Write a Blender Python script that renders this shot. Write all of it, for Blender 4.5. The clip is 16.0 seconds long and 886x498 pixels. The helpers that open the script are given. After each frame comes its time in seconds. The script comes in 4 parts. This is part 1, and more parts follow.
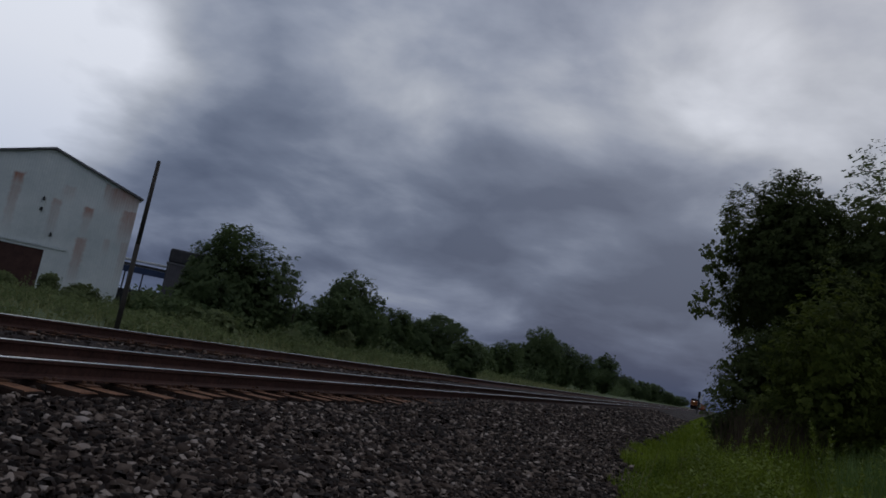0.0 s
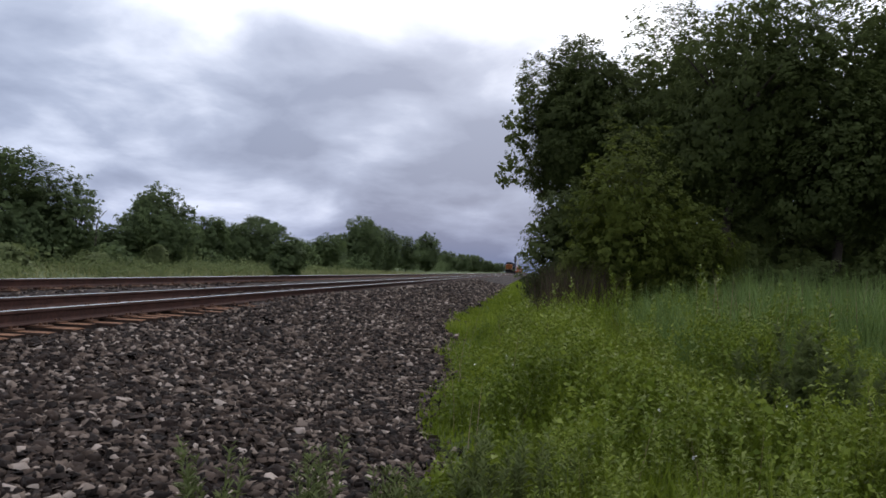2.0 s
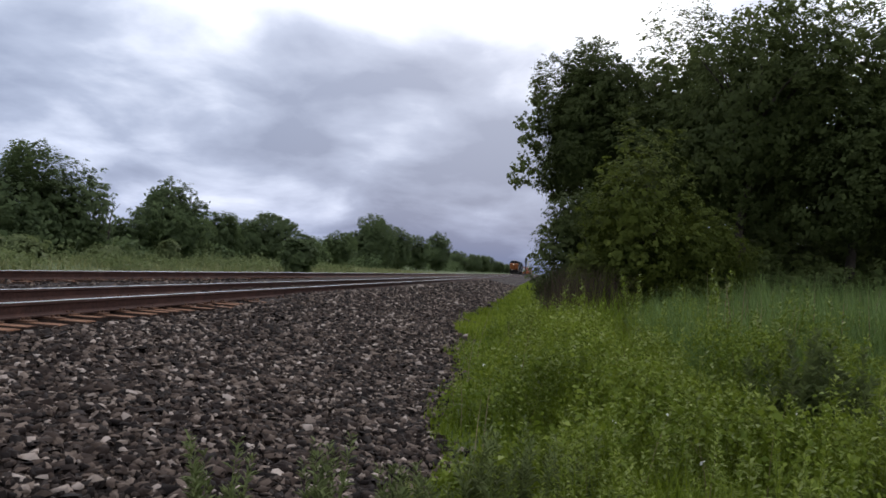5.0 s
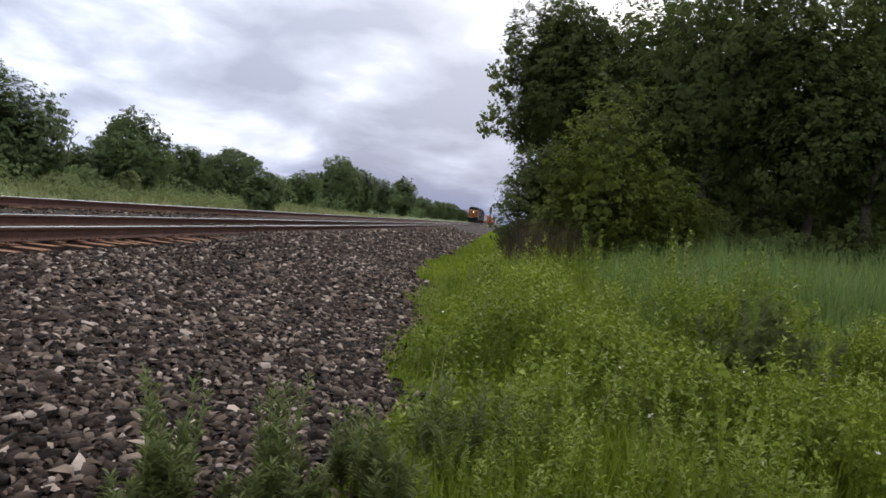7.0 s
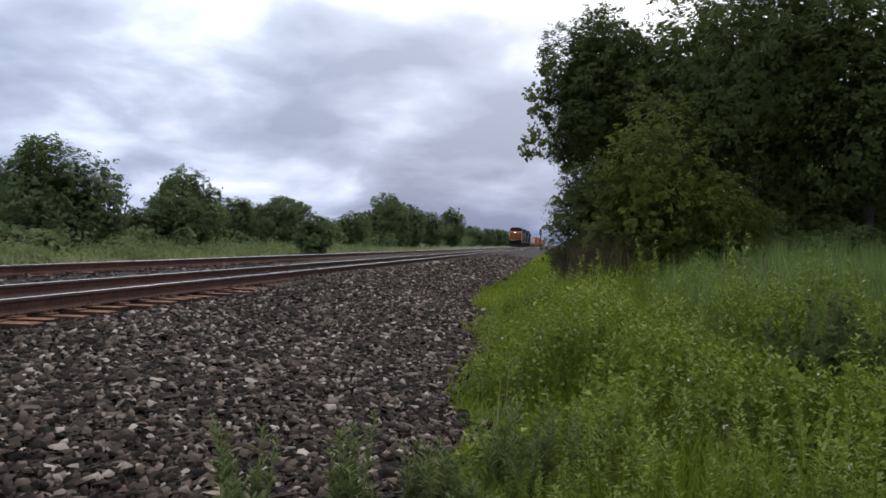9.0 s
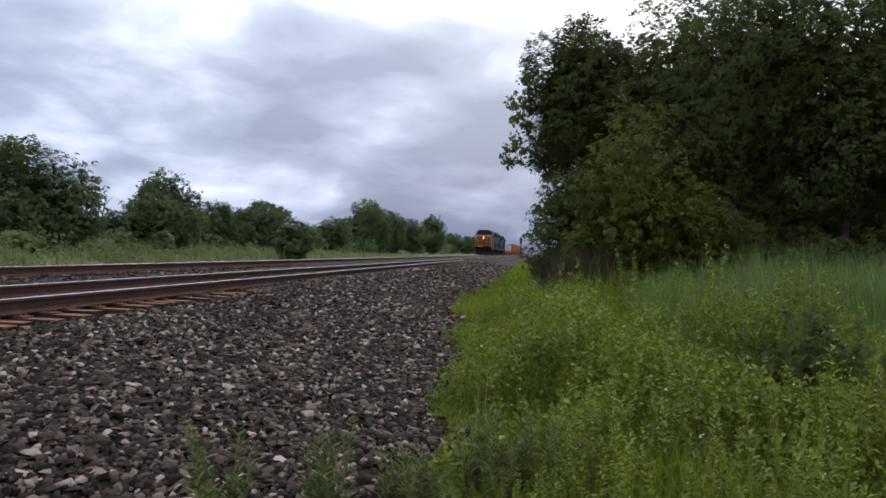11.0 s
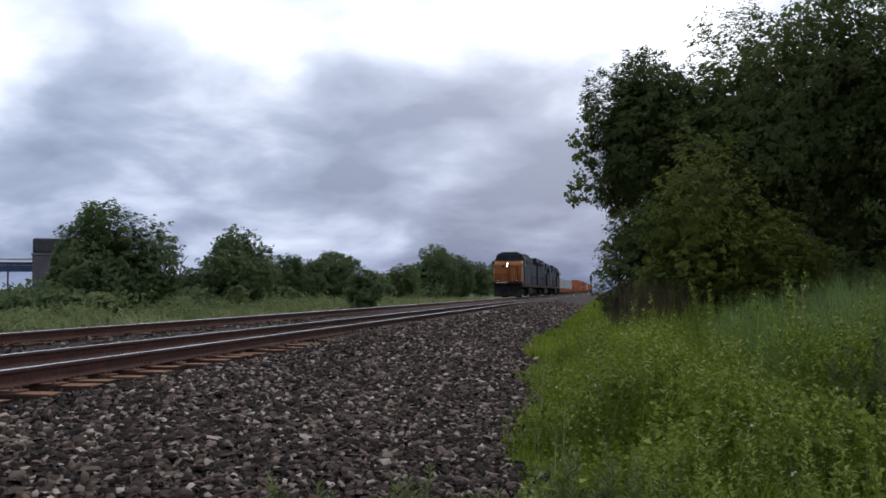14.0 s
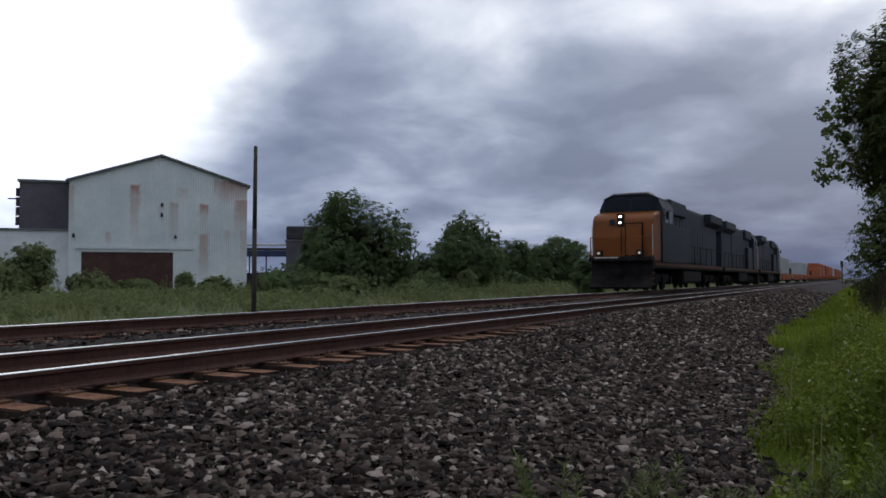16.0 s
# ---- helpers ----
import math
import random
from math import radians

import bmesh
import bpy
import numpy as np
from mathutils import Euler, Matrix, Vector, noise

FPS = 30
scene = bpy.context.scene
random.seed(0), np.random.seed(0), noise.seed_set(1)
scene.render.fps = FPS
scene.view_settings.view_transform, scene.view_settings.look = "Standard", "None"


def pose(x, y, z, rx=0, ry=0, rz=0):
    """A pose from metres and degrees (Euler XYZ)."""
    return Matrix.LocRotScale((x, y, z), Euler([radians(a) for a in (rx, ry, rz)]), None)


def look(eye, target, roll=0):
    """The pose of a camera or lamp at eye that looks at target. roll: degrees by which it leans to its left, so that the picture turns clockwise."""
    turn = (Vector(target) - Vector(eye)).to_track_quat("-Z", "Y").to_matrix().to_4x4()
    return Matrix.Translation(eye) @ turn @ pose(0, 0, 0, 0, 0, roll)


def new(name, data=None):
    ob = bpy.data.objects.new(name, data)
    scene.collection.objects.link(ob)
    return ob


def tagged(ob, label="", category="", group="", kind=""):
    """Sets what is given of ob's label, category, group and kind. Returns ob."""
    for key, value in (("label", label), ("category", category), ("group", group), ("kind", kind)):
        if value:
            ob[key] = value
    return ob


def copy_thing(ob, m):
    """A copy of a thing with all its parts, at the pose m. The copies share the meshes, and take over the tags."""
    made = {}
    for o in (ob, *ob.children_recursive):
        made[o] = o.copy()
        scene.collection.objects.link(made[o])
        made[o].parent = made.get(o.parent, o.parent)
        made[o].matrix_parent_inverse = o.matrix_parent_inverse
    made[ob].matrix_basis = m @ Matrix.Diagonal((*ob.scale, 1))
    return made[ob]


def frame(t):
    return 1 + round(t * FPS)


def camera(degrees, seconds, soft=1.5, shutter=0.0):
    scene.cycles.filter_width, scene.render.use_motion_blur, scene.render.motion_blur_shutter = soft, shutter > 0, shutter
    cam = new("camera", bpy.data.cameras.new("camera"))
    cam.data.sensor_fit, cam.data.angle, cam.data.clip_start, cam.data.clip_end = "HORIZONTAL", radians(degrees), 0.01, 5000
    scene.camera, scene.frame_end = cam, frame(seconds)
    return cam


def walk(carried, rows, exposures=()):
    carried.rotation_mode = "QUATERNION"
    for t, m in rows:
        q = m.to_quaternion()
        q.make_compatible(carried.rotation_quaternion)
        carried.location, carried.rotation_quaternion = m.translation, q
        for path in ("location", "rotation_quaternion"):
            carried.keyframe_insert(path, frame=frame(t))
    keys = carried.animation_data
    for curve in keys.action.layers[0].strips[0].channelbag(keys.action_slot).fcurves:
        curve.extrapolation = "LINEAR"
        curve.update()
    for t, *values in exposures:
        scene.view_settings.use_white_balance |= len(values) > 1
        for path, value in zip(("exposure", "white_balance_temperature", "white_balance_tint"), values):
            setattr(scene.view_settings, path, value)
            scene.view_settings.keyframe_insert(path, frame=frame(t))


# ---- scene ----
# World: y runs along the railway towards the coming train, x to the right, z = 0 is the near track's rail top.
cam = camera(57.75, 16.0, soft=1.65)
TURNS = [  # seconds, yaw to the left, pitch up, roll
    (0, 20.28, 7.59, 11.2), (0.5, 11.78, 8.56, 7.28), (1, 10.58, 5.64, 0.99), (1.5, 8.67, 1.71, 3.06), (2, 6.4, 1.38, 2.84),
    (2.5, 7.47, 1.29, 1.93), (3, 7.93, 2.08, 0.51), (3.5, 5.19, 1.66, 2.28), (4, 8.76, 1.18, 4.06), (4.2, 7.32, 1.46, 2.81),
    (6.3, 7.46, -0.08, 5.55), (6.5, 7.22, -0.97, 4.1), (7, 4.27, -2.25, 6.78), (7.5, 4.8, -0.93, 5.58), (8, 4.69, -1.53, 5.23),
    (8.5, 5.22, 0.1, 3.02), (9, 8.12, -0.45, 1.42), (9.2, 6.86, -0.43, 2.24), (11.3, 6.75, 0.38, 2.13), (11.5, 8.85, 1.13, 1.52),
    (12, 7.24, 2.06, 2.06), (12.5, 6.79, 3.27, 0.95), (13, 5.64, 2.07, -0.46), (13.5, 9.7, 2.53, -0.38), (14, 11.63, 3.1, -0.54),
    (14.5, 13.39, 2.33, 0.04), (15, 17.79, 1.96, 0.58), (15.5, 22.98, 1.84, -1.37), (16, 27.60, 2.13, -0.08)]


def eye(t):
    """The hand-held eye: it sways a little to the left as the camera swings that way, at the start and at the end."""
    sway = float(np.interp(t, [0, 0.5, 1.0, 14.8, 15.5, 16], [0.11, 0.05, 0, 0, 0.05, 0.09]))
    return Vector((-0.87 * sway, -0.5 * sway, 0.70 - 0.1 * sway))


def aimed(t, yaw, pitch, roll):
    a, p = radians(yaw), radians(pitch)
    ahead = Vector((-math.sin(a) * math.cos(p), math.cos(a) * math.cos(p), math.sin(p)))
    return look(eye(t), eye(t) + ahead, roll)


EXPOSURES = [  # seconds, stops, kelvin, tint
    (0, -1.8, 5980, 13), (0.5, -1.3, 6030, 13), (1, -0.9, 6080, 13), (1.5, -0.1, 6420, 13), (2, -0.05, 6470, 13), (2.5, 0.08, 6520, 13), (4, 0.0, 6470, 13),
    (6.5, 0.22, 6720, 12), (7, 0.49, 6920, 12), (8, 0.53, 6820, 12), (8.5, 0.48, 6720, 12), (9, 0.22, 6520, 12), (11.5, 0.11, 6470, 12), (12, -0.02, 6470, 12),
    (12.5, 0.08, 6520, 12), (13.5, -0.2, 6370, 12), (14, -0.12, 6320, 12), (14.5, -0.43, 6320, 12), (15, -0.4, 6230, 12), (16, -0.77, 6180, 12)]
walk(cam, [(t, aimed(t, a, p, r)) for t, a, p, r in TURNS], EXPOSURES)


# ---- sky and sun ----
class Nodes:
    """Short hand for building a node tree."""

    def __init__(self, tree):
        self.tree = tree
        tree.nodes.clear()

    def add(self, kind, inputs=None, **settings):
        n = self.tree.nodes.new(kind)
        for k, v in settings.items():
            setattr(n, k, v)
        for k, v in (inputs or {}).items():
            if isinstance(v, bpy.types.NodeSocket):
                self.tree.links.new(v, n.inputs[k])
            else:
                n.inputs[k].default_value = v
        return n

    def math(self, op, a, b=0.0, clamp=False):
        return self.add("ShaderNodeMath", {0: a, 1: b}, operation=op, use_clamp=clamp).outputs[0]

    def ramp(self, fac, stops):
        n = self.add("ShaderNodeValToRGB", {"Fac": fac})
        e = n.color_ramp.elements
        while len(e) < len(stops):
            e.new(0.5)
        for el, (p, c) in zip(e, stops):
            el.position, el.color = p, (*c, 1) if len(c) == 3 else c
        return n.outputs["Color"]

    def mix(self, fac, a, b, blend="MIX"):
        n = self.add("ShaderNodeMix", data_type="RGBA", blend_type=blend)
        for i, v in ((0, fac), (6, a), (7, b)):
            if isinstance(v, bpy.types.NodeSocket):
                self.tree.links.new(v, n.inputs[i])
            else:
                n.inputs[i].default_value = (*v, 1) if i > 0 and len(v) == 3 else v
        return n.outputs[2]

    def noise(self, vector, scale, detail=4.0, rough=0.55, distortion=0.0):
        return self.add("ShaderNodeTexNoise", {"Vector": vector, "Scale": scale, "Detail": detail, "Roughness": rough, "Distortion": distortion}).outputs["Fac"]


SUN_AZ, SUN_EL = -4.0, 40.0
world = bpy.data.worlds.new("overcast_sky")
scene.world = world
world.use_nodes = True
N = Nodes(world.node_tree)
coord = N.add("ShaderNodeTexCoord").outputs["Generated"]
sep = N.add("ShaderNodeSeparateXYZ", {0: coord})
lift = N.math("ADD", N.math("MAXIMUM", sep.outputs[2], 0.0), 0.30)
flat = N.add("ShaderNodeCombineXYZ", {0: N.math("DIVIDE", sep.outputs[0], lift), 1: N.math("DIVIDE", sep.outputs[1], lift), 2: 0.0}).outputs[0]
big = N.noise(flat, 0.95, 2.0, 0.5, 0.1)
fine = N.noise(flat, 2.5, 6.0, 0.52, 0.2)
cover = N.math("ADD", N.math("MULTIPLY", big, 0.5), N.math("MULTIPLY", fine, 0.5))


def toward(az, el, degrees):
    """1 in the sky at that bearing and height, falling softly to 0 within so many degrees."""
    a, e = radians(az), radians(el)
    d = N.add("ShaderNodeVectorMath", {0: coord, 1: (-math.sin(a) * math.cos(e), math.cos(a) * math.cos(e), math.sin(e))}, operation="DOT_PRODUCT").outputs["Value"]
    return N.add("ShaderNodeMapRange", {"Value": d, "From Min": math.cos(radians(degrees)), "From Max": 1.0}, interpolation_type="SMOOTHSTEP").outputs[0]


# thin places where the sun brightens the deck, and its thick grey banks
for az, el, size, much in (
        (5, 23, 8, 0.12), (-3, 18, 9, 0.04), (40.5, 17, 6, 0.11), (43, 12, 6, 0.10), (56, 15, 16, 0.36), (25, 13, 8, 0.04), (11.7, 8.3, 5, 0.05), (15.5, 5.1, 4, 0.02),
        (31, 7, 6, 0.02), (15, 18, 6, 0.06), (-16, 20, 20, 0.04), (25, 4, 10, -0.07), (17, 11, 7, -0.06), (37, 6, 6, -0.03), (4, 3, 16, -0.115), (8, 13, 7, -0.04)):
    cover = N.math("ADD", cover, N.math("MULTIPLY", toward(az, el, size), much))
cover = N.math("ADD", N.math("MULTIPLY", N.math("SUBTRACT", cover, 0.5), 1.2), 0.513)
clouds = N.ramp(cover, [(0.34, (0.23, 0.28, 0.40)), (0.45, (0.38, 0.44, 0.57)), (0.54, (0.64, 0.70, 0.82)), (0.63, (0.98, 1.02, 1.08)), (0.84, (1.9, 1.92, 1.94))])
low = N.ramp(sep.outputs[2], [(0.0, (0.55, 0.60, 0.72)), (0.10, (0.74, 0.78, 0.86)), (0.25, (1.0, 1.0, 1.0)), (0.45, (1.18, 1.17, 1.15))])
clouds = N.mix(1.0, clouds, low, "MULTIPLY")
nishita = N.add("ShaderNodeTexSky", sky_type="NISHITA", sun_disc=False, sun_elevation=radians(SUN_EL), sun_rotation=radians(-SUN_AZ), air_density=1.5, dust_density=4.0)
clear = N.mix(1.0, nishita.outputs[0], (0.08, 0.08, 0.08), "MULTIPLY")
sky = N.mix(0.9, clear, clouds)
N.add("ShaderNodeOutputWorld", {"Surface": N.add("ShaderNodeBackground", {"Color": sky, "Strength": 1.42}).outputs[0]})

sun_data = bpy.data.lights.new("sun", "SUN")
sun_data.energy, sun_data.angle, sun_data.color = 0.75, radians(18), (1.0, 0.97, 0.92)
sun = new("sun", sun_data)
sun.matrix_world = look((-30 * math.sin(radians(SUN_AZ)), 30 * math.cos(radians(SUN_AZ)), 30 * math.tan(radians(SUN_EL))), (0, 0, 0))


# ---- materials ----
def material(name, build, rough=0.8, metal=0.0, bump=None, specular=0.3):
    """build(N, position) gives the base colour; bump(N, position) a height."""
    m = bpy.data.materials.new(name)
    m.use_nodes = True
    n = Nodes(m.node_tree)
    pos = n.add("ShaderNodeTexCoord").outputs["Object"]
    b = n.add("ShaderNodeBsdfPrincipled", {"Roughness": rough, "Metallic": metal, "Specular IOR Level": specular})
    c = build(n, pos)
    if isinstance(c, tuple):
        b.inputs["Base Color"].default_value = (*c, 1)
    else:
        n.tree.links.new(c, b.inputs["Base Color"])
    if bump:
        h, strength, dist = bump(n, pos)
        n.tree.links.new(n.add("ShaderNodeBump", {"Height": h, "Strength": strength, "Distance": dist}).outputs[0], b.inputs["Normal"])
    n.add("ShaderNodeOutputMaterial", {"Surface": b.outputs[0]})
    return m


def two_tone(a, b, scale, fine=0.3, lo=0.35, hi=0.65):
    def build(n, pos):
        f = n.noise(pos, scale, 5.0, 0.6)
        g = n.noise(pos, scale * 9, 3.0, 0.6)
        f = n.math("ADD", n.math("MULTIPLY", f, 1 - fine), n.math("MULTIPLY", g, fine))
        return n.ramp(f, [(lo, a), (hi, b)])
    return build


def bumpy(scale, strength=0.4, dist=0.01):
    return lambda n, pos: (n.noise(pos, scale, 4.0, 0.6), strength, dist)


def leafy(name, dark, light, rough=0.7, through_light=0.48):
    """A leaf with its own tint, letting some light through."""
    m = bpy.data.materials.new(name)
    m.use_nodes = True
    n = Nodes(m.node_tree)
    isle = n.add("ShaderNodeNewGeometry").outputs["Random Per Island"]
    pos = n.add("ShaderNodeTexCoord").outputs["Object"]
    patch = n.noise(pos, 0.7, 3.0, 0.6)
    f = n.math("ADD", n.math("MULTIPLY", isle, 0.24), n.math("MULTIPLY", patch, 0.76))
    c = n.ramp(f, [(0.25, dark), (0.75, light)])
    b = n.add("ShaderNodeBsdfPrincipled", {"Base Color": c, "Roughness": rough, "Specular IOR Level": 0.15})
    tr = n.add("ShaderNodeBsdfTranslucent", {"Color": c})
    mix = n.add("ShaderNodeMixShader", {0: through_light, 1: b.outputs[0], 2: tr.outputs[0]})
    n.add("ShaderNodeOutputMaterial", {"Surface": mix.outputs[0]})
    return m


def stone_mat(name, stops, rough=0.8):
    m = bpy.data.materials.new(name)
    m.use_nodes = True
    n = Nodes(m.node_tree)
    isle = n.add("ShaderNodeNewGeometry").outputs["Random Per Island"]
    pos = n.add("ShaderNodeTexCoord").outputs["Object"]
    c = n.ramp(isle, stops)
    c = n.mix(n.math("MULTIPLY", n.noise(pos, 40, 4.0, 0.7), 0.5), c, (0.024, 0.019, 0.017))
    b = n.add("ShaderNodeBsdfPrincipled", {"Base Color": c, "Roughness": rough, "Specular IOR Level": 0.12})
    n.tree.links.new(n.add("ShaderNodeBump", {"Height": n.noise(pos, 90, 3.0, 0.7), "Strength": 0.5, "Distance": 0.004}).outputs[0], b.inputs["Normal"])
    n.add("ShaderNodeOutputMaterial", {"Surface": b.outputs[0]})
    return m


M_STONE = stone_mat("ballast_stone", [(0.0, (0.006, 0.004, 0.003)), (0.30, (0.019, 0.012, 0.009)), (0.58, (0.052, 0.035, 0.026)), (0.80, (0.125, 0.089, 0.067)), (0.93, (0.25, 0.190, 0.148)), (1.0, (0.52, 0.43, 0.36))])
# Near-black bed: shade in the gaps between stones is put into its colour.
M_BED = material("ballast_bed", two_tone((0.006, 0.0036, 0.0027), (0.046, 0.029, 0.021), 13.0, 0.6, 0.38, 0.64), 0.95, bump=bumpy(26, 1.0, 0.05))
M_EARTH = material("grassy_earth", two_tone((0.045, 0.06, 0.02), (0.10, 0.13, 0.04), 0.35, 0.5), 0.95, bump=bumpy(6, 0.6, 0.05))
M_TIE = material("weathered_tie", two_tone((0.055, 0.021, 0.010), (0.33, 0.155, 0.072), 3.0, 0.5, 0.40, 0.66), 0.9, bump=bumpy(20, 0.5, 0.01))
# Creosote-dark sides; shade in the gaps between ties is put into the colour too.
M_TIE_SIDE = material("shaded_tie_side", two_tone((0.012, 0.007, 0.005), (0.045, 0.024, 0.015), 5.0, 0.5), 0.9)
M_RUST = material("rusty_rail", two_tone((0.034, 0.015, 0.011), (0.088, 0.039, 0.027), 3.0, 0.5), 0.85, bump=bumpy(40, 0.3, 0.004))
M_SHINE = material("polished_rail_head", two_tone((0.72, 0.70, 0.67), (0.85, 0.83, 0.80), 2.0), 0.25, 0.9)
M_PLATE = material("rusty_plate", two_tone((0.06, 0.032, 0.02), (0.14, 0.07, 0.04), 9.0), 0.9)
M_LEAF_DARK = leafy("cottonwood_leaf", (0.06, 0.078, 0.028), (0.13, 0.16, 0.05), 0.75, 0.56)
M_LEAF_OLIVE = leafy("shrub_leaf", (0.050, 0.070, 0.012), (0.145, 0.170, 0.030))
M_LEAF_MID = leafy("hedge_leaf", (0.07, 0.10, 0.045), (0.155, 0.20, 0.08))
M_GRASS = leafy("meadow_grass", (0.084, 0.128, 0.011), (0.235, 0.292, 0.030), 0.6, 0.4)
M_WEED = leafy("weed_leaf", (0.070, 0.108, 0.011), (0.215, 0.262, 0.030), 0.55, 0.3)
M_REED = leafy("reed_leaf", (0.072, 0.122, 0.034), (0.185, 0.255, 0.072), 0.55, 0.3)
M_FIELD = leafy("field_grass", (0.122, 0.133, 0.055), (0.265, 0.275, 0.115), 0.7, 0.3)
M_BUSH = leafy("field_bush_leaf", (0.10, 0.125, 0.05), (0.21, 0.245, 0.10), 0.7, 0.45)
M_PLUME = leafy("reed_plume", (0.16, 0.12, 0.07), (0.32, 0.25, 0.16), 0.8, 0.2)
M_FLOWER = leafy("white_flower", (0.6, 0.6, 0.55), (0.8, 0.8, 0.78), 0.6, 0.2)
M_WEED_GREY = leafy("grey_green_weed", (0.075, 0.10, 0.030), (0.19, 0.22, 0.078), 0.6, 0.3)
M_TWIG = leafy("dead_twig", (0.045, 0.032, 0.022), (0.11, 0.08, 0.055), 0.9, 0.1)
M_BARK = material("bark", two_tone((0.03, 0.024, 0.018), (0.08, 0.062, 0.048), 4.0), 0.95, bump=bumpy(18, 0.8, 0.02))


def ribbed(a, b):
    def bump(n, pos):
        w = n.add("ShaderNodeTexWave", {"Vector": pos, "Scale": 1.6, "Distortion": 0.0}, wave_type="BANDS", bands_direction="X")
        return w.outputs["Fac"], 0.5, 0.03
    return two_tone(a, b, 0.35, 0.25), bump


c, h = ribbed((0.50, 0.54, 0.54), (0.66, 0.69, 0.68))
SIDING_RIBS = h
M_SIDING = material("pale_siding", c, 0.6, 0.0, h)
c, h = ribbed((0.07, 0.065, 0.075), (0.12, 0.11, 0.12))
M_SIDING_DARK = material("dark_siding", c, 0.7, 0.0, h)
M_WHITEWALL = material("white_wall", two_tone((0.55, 0.55, 0.56), (0.72, 0.72, 0.72), 0.5), 0.7)
M_ROOF = material("roof_sheet", two_tone((0.10, 0.10, 0.11), (0.18, 0.17, 0.17), 0.8), 0.6)
M_STEEL_DARK = material("dark_steel", two_tone((0.02, 0.02, 0.024), (0.05, 0.047, 0.05), 1.5), 0.6)
M_DOOR = material("rusty_door", two_tone((0.045, 0.022, 0.018), (0.09, 0.045, 0.035), 1.2), 0.8)
M_POLE = material("weathered_pole", two_tone((0.03, 0.026, 0.024), (0.07, 0.06, 0.05), 2.0), 0.9)
M_BLUE_PIPE = material("blue_girder", two_tone((0.02, 0.035, 0.09), (0.04, 0.06, 0.13), 1.0), 0.6)


RUST = [  # middle, top, bottom, width, how strong
    (-2.06, 8.6, 7.3, 0.75, 0.9), (-2.06, 7.6, 3.6, 0.7, 0.42), (1.04, 7.2, 6.4, 0.7, 0.55), (1.04, 6.6, 3.9, 0.7, 0.3), (1.7, 8.4, 7.3, 0.9, 0.25), (3.47, 7.1, 6.1, 0.75, 0.85), (3.47, 4.5, 0.2, 0.75, 0.6),
    (3.47, 6.2, 4.6, 0.6, 0.2), (4.5, 9.4, 7.8, 0.5, 0.55), (5.9, 9.2, 6.9, 2.6, 0.7), (6.6, 7.6, 4.4, 1.2, 0.7), (6.8, 5.0, 1.2, 0.6, 0.35), (-6.95, 8.4, 4.2, 0.5, 0.4), (-4.1, 4.6, 3.4, 0.4, 0.4), (5.4, 4.9, 3.6, 0.5, 0.3)]


def streaked(n, pos):
    """Pale paint with rust that runs down below old fixings and worn sheets."""
    base = two_tone((0.52, 0.56, 0.55), (0.70, 0.72, 0.70), 0.35, 0.25)(n, pos)
    g = n.add("ShaderNodeSeparateXYZ", {0: pos})
    worn = n.math("MULTIPLY", n.math("SUBTRACT", n.noise(pos, 1.6, 3.0, 0.6), 0.5), 0.5)
    x, z = n.math("ADD", g.outputs[0], worn), n.math("ADD", g.outputs[2], worn)
    grain = n.noise(n.add("ShaderNodeMapping", {"Vector": pos, "Scale": (4.0, 4.0, 0.45)}).outputs[0], 1.6, 5.0, 0.7)

    def step(v, a, b):
        return n.add("ShaderNodeMapRange", {"Value": v, "From Min": a, "From Max": b}, interpolation_type="SMOOTHSTEP").outputs[0]
    total = None
    for mid, top, low, width, much in RUST:
        off = n.math("ABSOLUTE", n.math("SUBTRACT", x, mid))
        m = n.math("MULTIPLY", step(off, width * 0.68, width * 0.3), n.math("MULTIPLY", step(z, top + 0.12, top - 0.12), step(z, low - 0.4, top)))
        m = n.math("MULTIPLY", m, much)
        total = m if total is None else n.math("MAXIMUM", total, m)
    f = n.math("MULTIPLY", total, n.math("ADD", n.math("MULTIPLY", grain, 1.5), 0.25), True)
    return n.mix(f, base, (0.36, 0.17, 0.115))


M_GABLE = material("rust_streaked_siding", streaked, 0.6, 0.0, SIDING_RIBS)
M_YELLOW = material("loco_yellow", two_tone((0.17, 0.05, 0.007), (0.24, 0.074, 0.010), 1.2), 0.5)
M_NAVY = material("loco_navy", two_tone((0.008, 0.012, 0.018), (0.018, 0.024, 0.034), 0.8), 0.65)
M_GRIME = material("loco_grime", two_tone((0.008, 0.007, 0.007), (0.028, 0.024, 0.022), 1.5), 0.9, specular=0.12)
M_STRIPE = material("dirty_sill_paint", two_tone((0.035, 0.018, 0.010), (0.13, 0.05, 0.012), 0.5), 0.8)
M_RAIL_PALE = material("pale_grab_rail", two_tone((0.45, 0.42, 0.36), (0.6, 0.56, 0.5), 3.0), 0.6)
M_GREYROOF = material("loco_roof", two_tone((0.10, 0.11, 0.12), (0.17, 0.17, 0.18), 1.0), 0.6)
M_GLASS = material("dark_window", lambda n, p: (0.012, 0.014, 0.017), 0.25, 0.0, None, 0.2)
M_CONT_ORANGE = material("orange_container", two_tone((0.28, 0.075, 0.03), (0.38, 0.115, 0.045), 0.6), 0.6)
M_CONT_RED = material("red_container", two_tone((0.17, 0.04, 0.03), (0.25, 0.06, 0.045), 0.6), 0.6)
M_CONT_GREY = material("grey_container", two_tone((0.30, 0.31, 0.31), (0.42, 0.43, 0.42), 0.6), 0.6)
